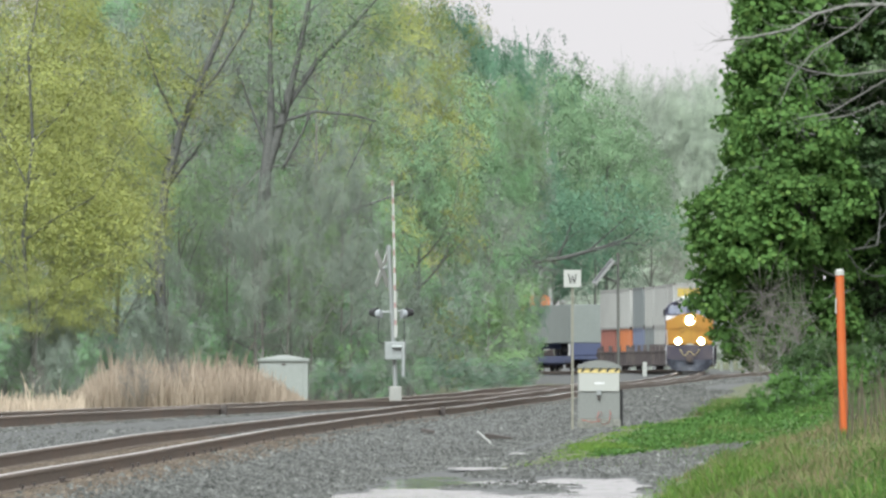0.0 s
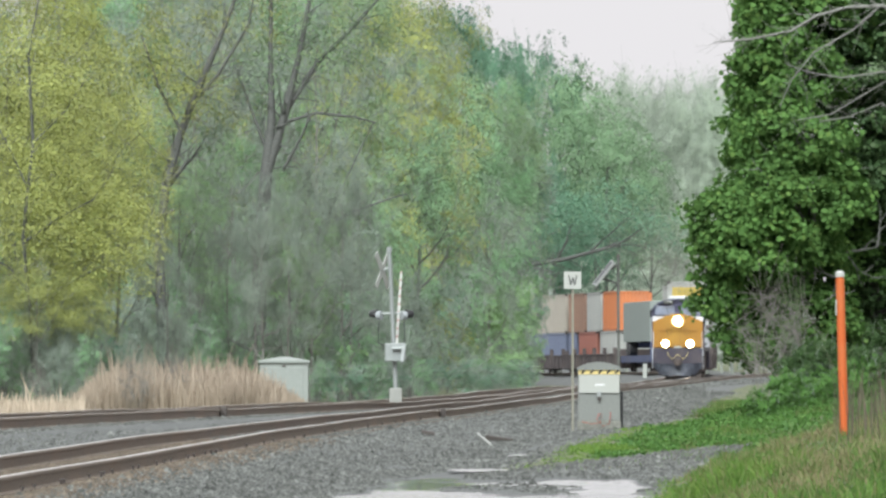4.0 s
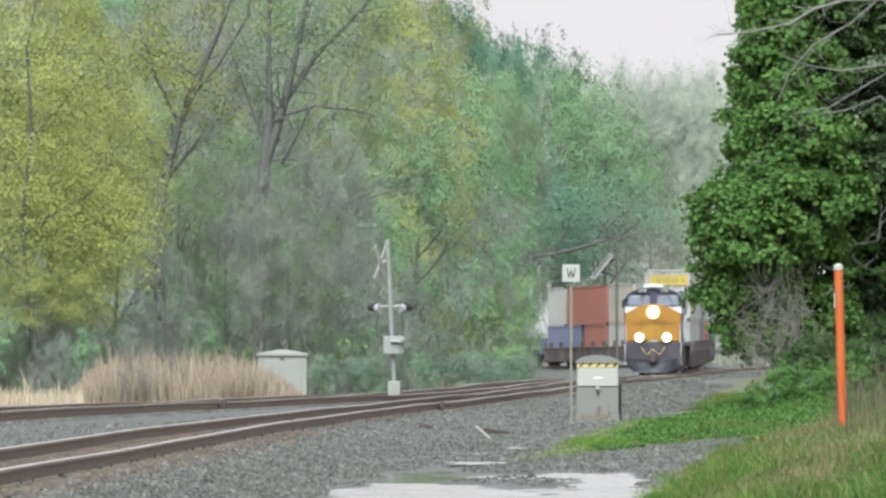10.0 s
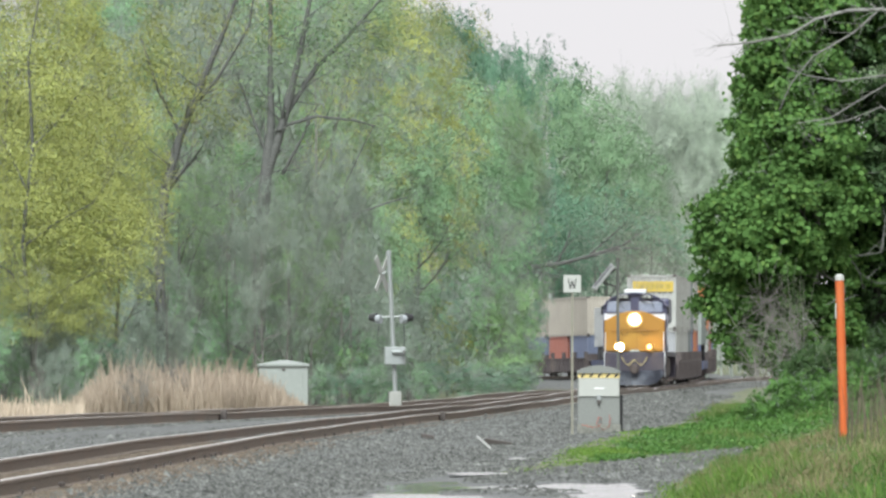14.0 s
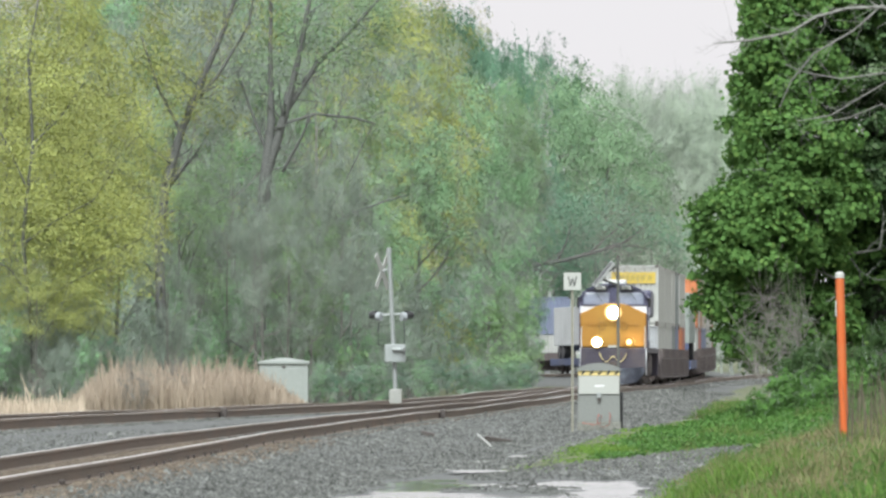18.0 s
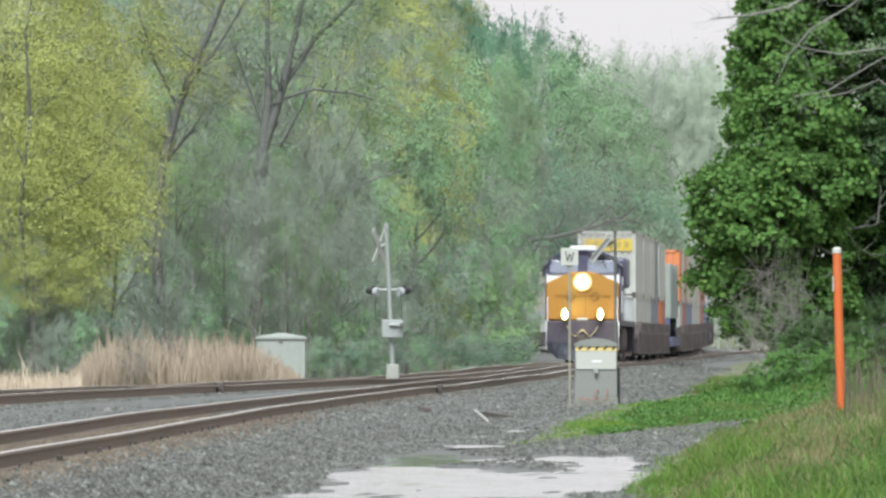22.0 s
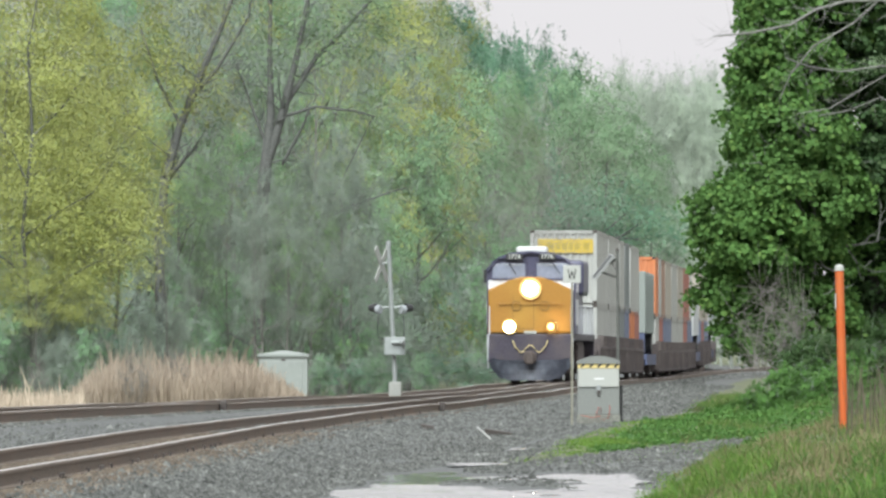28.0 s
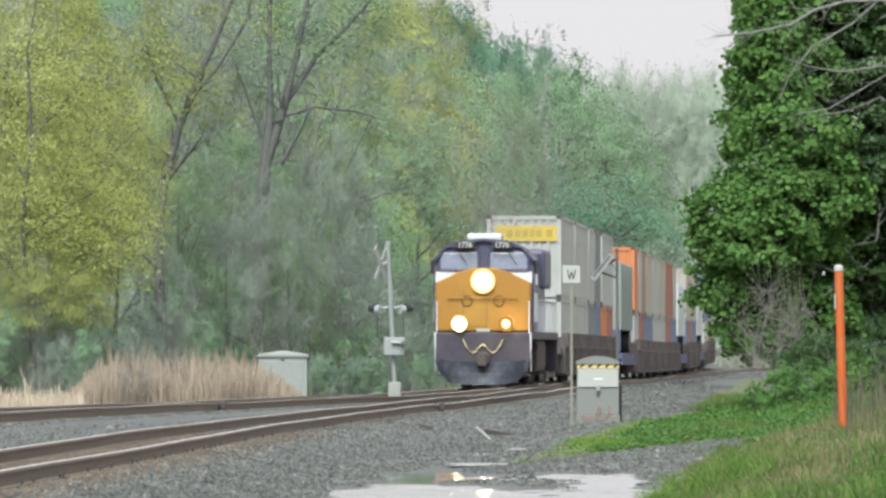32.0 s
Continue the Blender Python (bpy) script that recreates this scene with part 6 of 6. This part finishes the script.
def named_trees():
    marked_tree("tree", "tall forked dark trunk with bare limbs and few leaves", 330,
                [[(455, 700, 0, 14), (458, 600, 0, 13), (462, 420, 0, 12), (470, 310, 0, 11), (480, 210, 0, 7), (478, 90, 0, 4), (480, -60, 0, 3)],
                 [(470, 310, 0, 9), (505, 195, 0, 7), (530, 90, 0, 5), (547, 0, 0, 4), (560, -80, 0, 3)],
                 [(505, 195, 0, 5), (560, 110, 0.5, 4.5), (620, 50, 1, 3.5), (665, 0, 1, 2.5), (700, -40, 1, 2)],
                 [(500, 215, 0, 3), (560, 197, 0, 2.5), (630, 205, 0, 2), (665, 215, 0, 1.5)],
                 [(500, 300, 0, 3), (535, 235, -0.5, 2), (550, 200, -0.5, 1.5)],
                 [(470, 260, 0, 3), (440, 180, 0, 2), (420, 120, 0, 1.5)]], [(560, 60), (600, 90), (520, 40), (450, 120), (640, 30), (700, 20)], M_LIME, 3500, 0.11, 0.9)
    marked_tree("tree", "yellow-green spring tree with thin dark spreading limbs", 290,
                [[(62, 700, 0, 6), (55, 560, 0, 5.5), (40, 420, 0, 5), (58, 250, 0, 4), (50, 100, 0, 3), (72, -30, 0, 2)],
                 [(55, 560, 0, 4), (110, 505, 0, 3), (175, 470, 0, 2), (215, 480, 0, 1.2)], [(45, 425, 0, 3.5), (100, 385, 0, 2.5), (165, 350, 0, 1.5), (200, 300, 0, 1)],
                 [(58, 250, 0, 3), (110, 200, 0, 2), (150, 140, 0, 1.2)], [(48, 330, 0, 3), (12, 250, 0, 2), (-20, 200, 0, 1.5)], [(52, 520, 0, 3), (15, 470, 0, 2), (-25, 450, 0, 1.2)]],
                [(60, 80), (110, 180), (150, 150), (170, 340), (110, 380), (20, 260), (180, 460), (120, 500), (30, 440), (90, 280), (60, 350), (200, 420)], M_SPRING, 11000, 0.1, 0.8, None, 0.7)
    marked_tree("tree", "leaning dark trunk with bare crooked limbs", 317,
                [[(292, 700, 0, 11), (285, 560, 0, 10), (282, 440, 0, 9), (292, 330, 0, 8), (320, 230, 0, 7), (360, 130, 0, 6), (395, 50, 0, 4), (425, -30, 0, 3)],
                 [(290, 335, 0, 5), (330, 285, 0, 3.5), (350, 268, 0, 2.5)],
                 [(340, 180, 0, 4), (385, 130, 0, 3), (440, 40, 0, 2), (450, -20, 0, 1.5)],
                 [(320, 230, 0, 3), (280, 150, 0, 2.5), (250, 60, 0, 2)]], [(300, 100), (340, 150), (270, 130), (350, 190), (420, 30)], M_SPRING, 4500, 0.09, 0.8)
    marked_tree("tree", "slanting dark limb low in the wood", 350,
                [[(540, 690, 0, 6), (545, 560, 0, 5), (565, 400, 0, 4), (620, 375, 0, 4), (680, 352, 0, 3), (720, 340, 0, 1.5)],
                 [(565, 400, 0, 3), (600, 340, 0, 2), (660, 215, 0, 1.5)]], [(600, 350)], M_LIME, 500, 0.11, 0.9, None, 0.6)
    marked_tree("tree", "dark spreading tree with a long low limb over the line", 692,
                [[(880, 680, 0, 8), (880, 560, 0, 7), (895, 475, 0, 6), (920, 468, 0, 4.5), (1000, 456, 0, 3.8), (1060, 440, 0, 3), (1105, 424, 0, 2.2), (1132, 404, 0, 1.2)],
                 [(985, 459, 0, 2.2), (1002, 425, 0, 1.8), (1012, 392, 0, 1)],
                 [(1040, 446, 0, 2), (1078, 412, 0, 1.5), (1110, 385, 0, 1)],
                 [(1080, 434, 0, 1.8), (1115, 430, 0, 1.4), (1145, 436, 0, 0.9)]],
                [(930, 400), (960, 380), (900, 420), (1000, 350), (1060, 380), (1140, 400), (1180, 420), (1100, 350)], M_DEEP, 3800, 0.26, 1.2, None, 0.95)


named_trees()


def leafy_crown(rng, heaps, per_heap, spread, per, radius, size, shape):
    """A crown of overlapping heaps (centre, radii): domed tufts of hanging leaves over each heap's outside."""
    cs, out = [], []
    for mid, rad in heaps:
        mid, rad = np.array(mid), np.array(rad)
        n = max(6, int(per_heap * rad[0] * rad[2]))
        d = rng.normal(size=(n, 3))
        d /= np.linalg.norm(d, axis=1)[:, None]
        d[:, 2] = np.where(d[:, 2] < -0.5, -d[:, 2], d[:, 2])
        tuft = mid + d * rad * rng.uniform(0.66, 1.06, (n, 1))
        for p, o in zip(tuft, d):
            m = int(per * rng.uniform(0.6, 1.4))
            r = radius * rng.uniform(0.6, 1.5)
            g = rng.normal(size=(m, 3))
            g /= np.linalg.norm(g, axis=1)[:, None]
            g = np.where(((g @ (o + np.array([0, 0, 0.9]))) < -0.25)[:, None], -g, g)
            cs.append(p + g * np.array([r, r, r * 0.7]) * rng.uniform(0.35, 1.1, (m, 1)))
            out.append(g + o * 0.5 + np.array([0, -0.1, 0.35]))
    c = np.concatenate(cs)
    return leaves(rng, c, size, shape, spread=spread, facing=np.concatenate(out), loose=0.95)


def crown_tree(name, label, px, py, dist, bark, leaf, heaps_px, seed, tree_height, per_heap, per, radius, size, shape):
    """A broad-leaved tree beside the line; its heaps are given on the line of sight (px, py), with depth and radii."""
    k = dist / FOCAL
    rng = np.random.default_rng(seed)
    p0 = at(px, py, dist)
    p0.z = gz(p0.x, p0.y) - 0.1
    e = thing(name, Matrix.Translation(p0), label, "tree")
    V, F = tube_mesh(limbs(rng, tree_height, 0.2, 0.12, 1.5, 3, count=14)[0], 6)
    obj("trunk", V, F, bark, e)
    heaps = []
    for hx, hy, deep, rx, rz in heaps_px:
        heaps.append((tuple(at(hx, hy, dist + deep) - p0), (rx * k, max(rx, rz) * 0.85 * k, rz * k)))
    v, f = leafy_crown(rng, heaps, per_heap, 0.22, per, radius, size, shape)
    me = quick_mesh("crown", v, f, len(shape))
    me.materials.append(leaf)
    o = new("crown", me)
    o.parent = e
    return e


def maples():
    global SWAYING
    big = crown_tree("maple_tree", "large dense dark green maple beside the tracks", 1425, 655, 225.0, M_BARK, M_MAPLE,
               [(1360, -30, 0, 55, 70), (1362, 60, 0, 62, 62), (1350, 150, -0.3, 52, 65), (1364, 245, -0.6, 55, 62), (1430, 50, 3.2, 120, 150), (1366, 330, -0.8, 62, 60), (1292, 395, -0.6, 66, 62), (1285, 455, -0.3, 58, 60),
                (1290, 530, -0.2, 56, 52), (1315, 590, 0.0, 52, 46), (1345, 440, -1.2, 80, 70), (1400, 380, -1.5, 80, 70), (1355, 530, -0.4, 75, 60), (1420, 470, -0.6, 75, 70), (1420, 560, -0.2, 80, 60),
                (1385, 610, 0.2, 70, 38), (1420, 20, 0.6, 75, 80), (1412, 150, 0.3, 75, 80), (1420, 270, -0.4, 85, 75), (1462, 350, -0.4, 62, 65),
                (1450, 640, 0.4, 60, 24), (1345, 612, -0.5, 50, 36), (1405, 600, -0.6, 60, 45), (1452, 585, -0.4, 60, 50), (1390, 240, 3.5, 110, 160), (1420, 430, 3.5, 150, 160), (1310, 625, -0.3, 34, 26), (1335, 634, -0.5, 42, 26), (1385, 638, -0.5, 52, 24), (1428, 632, -0.4, 46, 26)],
               77, 9.0, 56, 68, 0.38, 0.11, LEAF)
    # this crown's darker leaf colour stands in for shade beside the maple
    other = crown_tree("tree", "leafy tree close behind the maple, leaves darkened to imitate shade", 1560, 655, 229.0, M_BARKDARK, M_SHADELEAF,
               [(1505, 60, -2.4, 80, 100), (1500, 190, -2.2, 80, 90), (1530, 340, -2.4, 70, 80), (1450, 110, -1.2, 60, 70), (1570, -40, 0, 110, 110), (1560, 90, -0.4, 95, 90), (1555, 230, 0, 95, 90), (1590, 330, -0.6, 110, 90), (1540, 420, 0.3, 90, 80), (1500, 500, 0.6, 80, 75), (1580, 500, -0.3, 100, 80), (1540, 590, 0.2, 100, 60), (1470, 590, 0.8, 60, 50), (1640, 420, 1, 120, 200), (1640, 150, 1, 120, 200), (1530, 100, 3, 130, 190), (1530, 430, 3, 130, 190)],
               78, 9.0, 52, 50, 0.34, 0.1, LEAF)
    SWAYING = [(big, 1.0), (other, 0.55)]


maples()


def bare_overhang():
    """Bare branches of a tree just outside the view, hanging in from above."""
    marked_tree("bare_tree", "bare grey branches of a leafless tree reaching in", 120,
                [[(1760, 700, 0, 30), (1750, 300, 0, 24), (1720, 60, 0, 18), (1700, -60, 0, 14)],
                 [(1725, 80, 0, 9), (1640, 20, 0, 7), (1560, 8, 0, 5), (1500, 10, 0, 4.5), (1445, 25, 0, 4), (1400, 52, 0, 3.5), (1330, 66, 0, 3), (1290, 70, 0, 2.5), (1262, 72, 0, 1.2)],
                 [(1740, 150, 0, 7), (1620, 60, 0, 4), (1560, 5, 0.3, 3.5), (1510, 50, 0.3, 3), (1440, 90, 0.3, 2.5), (1400, 140, 0.3, 2), (1380, 185, 0.3, 1)],
                 [(1745, 200, 0, 6), (1640, 130, -0.3, 3), (1560, 125, -0.3, 2.5), (1490, 135, -0.3, 2), (1430, 125, -0.3, 1.5), (1390, 110, -0.3, 1)],
                 [(1745, 260, 0, 6), (1650, 200, -0.2, 3), (1570, 140, -0.2, 2.5), (1520, 170, -0.2, 2), (1470, 200, -0.2, 1.8), (1410, 210, -0.2, 1)],
                 [(1745, 300, 0, 5), (1650, 240, 0.2, 3), (1560, 180, 0.2, 2), (1500, 205, 0.2, 1.5), (1450, 212, 0.2, 1)]],
                [(1550, 100), (1556, 118), (1545, 130)], M_LIME, 90, 0.05, 0.06, M_BARKBARE, 0.62)


bare_overhang()
tree_base("dry_shrub", M_GREY, M_DRYTWIG, 171, 150, 0.07, height=2.2, radius=0.016, crown_base=0.05, reach=1.0, clump=0.3, twigs=260, name="shrub", words="dry grey leafless twiggy shrub", twig=M_DRYTWIG, fine=0.45)
for v in (0, 1):
    tree_base(f"verge{v}", M_VERGE, M_BARK, 175 + v, 9000, 0.16, height=4.0, radius=0.06, crown_base=0.05, reach=1.9, clump=0.45, twigs=60, name="shrub", spray=0.22, words="dark green shrub under the maple")
    tree_base(f"weedy{v}", M_WEED, M_BARK, 180 + v, 3600, 0.24, height=4.0, radius=0.04, crown_base=0.02, reach=1.9, clump=0.5, twigs=30, name="shrub", spray=0.3, words="low bright green weedy shrub on the verge")
for i, (px, d, top, half, kind) in enumerate(((1374, 217, 545, 20, "dry_shrub"), (1425, 213, 615, 34, "verge"), (1460, 214, 600, 36, "verge"), (1398, 215, 622, 26, "verge"), (240, 256, 652, 16, "dry_shrub"), (312, 258, 646, 18, "dry_shrub"), (62, 250, 660, 14, "dry_shrub"), (1366, 206, 664, 24, "weedy"), (1392, 204, 660, 28, "weedy"), (1420, 205, 654, 30, "weedy"), (1448, 204, 648, 32, "weedy"), (1478, 205, 640, 34, "weedy"), (1510, 204, 634, 34, "weedy"), (1545, 205, 628, 36, "weedy"), (1405, 201, 678, 26, "weedy"), (1440, 200, 674, 28, "weedy"), (1480, 201, 664, 30, "weedy"), (1348, 202, 682, 20, "weedy"), (1326, 199, 694, 16, "weedy"), (1372, 199, 688, 24, "weedy"), (1390, 208, 652, 22, "weedy"),
                                              (1545, 232, 520, 60, "verge"), (1600, 235, 480, 90, "verge"), (1470, 236, 560, 60, "verge"), (1440, 215, 610, 40, "verge"), (1500, 240, 560, 60, "verge"), (1545, 226, 570, 55, "verge"), (1580, 224, 580, 50, "verge"), (1515, 222, 610, 40, "verge"))):
    plant(kind if kind in BASES else f"{kind}{i % 2}", px, d, top, half, i * 1.7)

for e, used, *_ in BASES.values():
    if not used:
        for o in list(e.children_recursive) + [e]:
            bpy.data.objects.remove(o)


# ---- what moves ----
def motions():
    for ob, behind, half, up in MOVING:
        walk(ob, [(t, stand(S_FRONT + behind - SPEED * t, half) @ up) for t in range(0, 33, 2)])
    # gusts lean the big maple and the tree behind it: seconds, degrees
    gusts = [(0, 0.0), (8, 0.1), (9, 0.6), (10, 0.7), (11, 0.7), (12, 1.4), (12.5, 1.9), (13, 1.8), (13.5, 1.2), (14, 1.4), (14.5, 1.5), (16.5, 0.9), (17, 0.7), (18, 0.9), (19, 0.7), (20, 1.7), (20.5, 2.0), (21, 1.7), (21.5, 1.4),
             (22, 0.9), (22.5, 1.2), (23, 1.9), (23.5, 2.2), (24, 1.6), (24.5, 0.2), (25, 0.1), (25.5, 0.6), (27.5, 0.3), (28, 0.3), (32, 0.1)]
    for ob, share in SWAYING:
        foot = ob.matrix_world.copy()
        walk(ob, [(t, foot @ pose(0, 0, 0, 0, share * a, 0)) for t, a in gusts])
    gate_rows = [(t, pose(0, 0, 0, GATE_SIGN * a, 0, 0)) for t, a in ((0, 2), (0.5, 13), (1, 25), (1.5, 32), (2, 39), (2.5, 46), (3, 52), (3.5, 57), (4.5, 67), (5.5, 76), (6, 80), (6.5, 83.5), (7, 87), (7.5, 89.5), (8, 90), (32, 90))]
    walk(GATE_ARM, [(t, GATE_ARM_BASE @ m) for t, m in gate_rows])
    # turning the ditch lights round each half second imitates their flashing: L or R shines, H is both half turned
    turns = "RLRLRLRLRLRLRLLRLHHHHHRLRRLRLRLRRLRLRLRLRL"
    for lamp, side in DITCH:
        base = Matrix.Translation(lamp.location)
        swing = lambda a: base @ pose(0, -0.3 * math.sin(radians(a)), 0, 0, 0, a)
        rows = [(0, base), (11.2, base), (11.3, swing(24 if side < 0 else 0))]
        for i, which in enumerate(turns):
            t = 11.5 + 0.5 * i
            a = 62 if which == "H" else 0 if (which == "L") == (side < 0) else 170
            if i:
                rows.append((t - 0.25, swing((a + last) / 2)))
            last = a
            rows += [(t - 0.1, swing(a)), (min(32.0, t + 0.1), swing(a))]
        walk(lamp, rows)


motions()
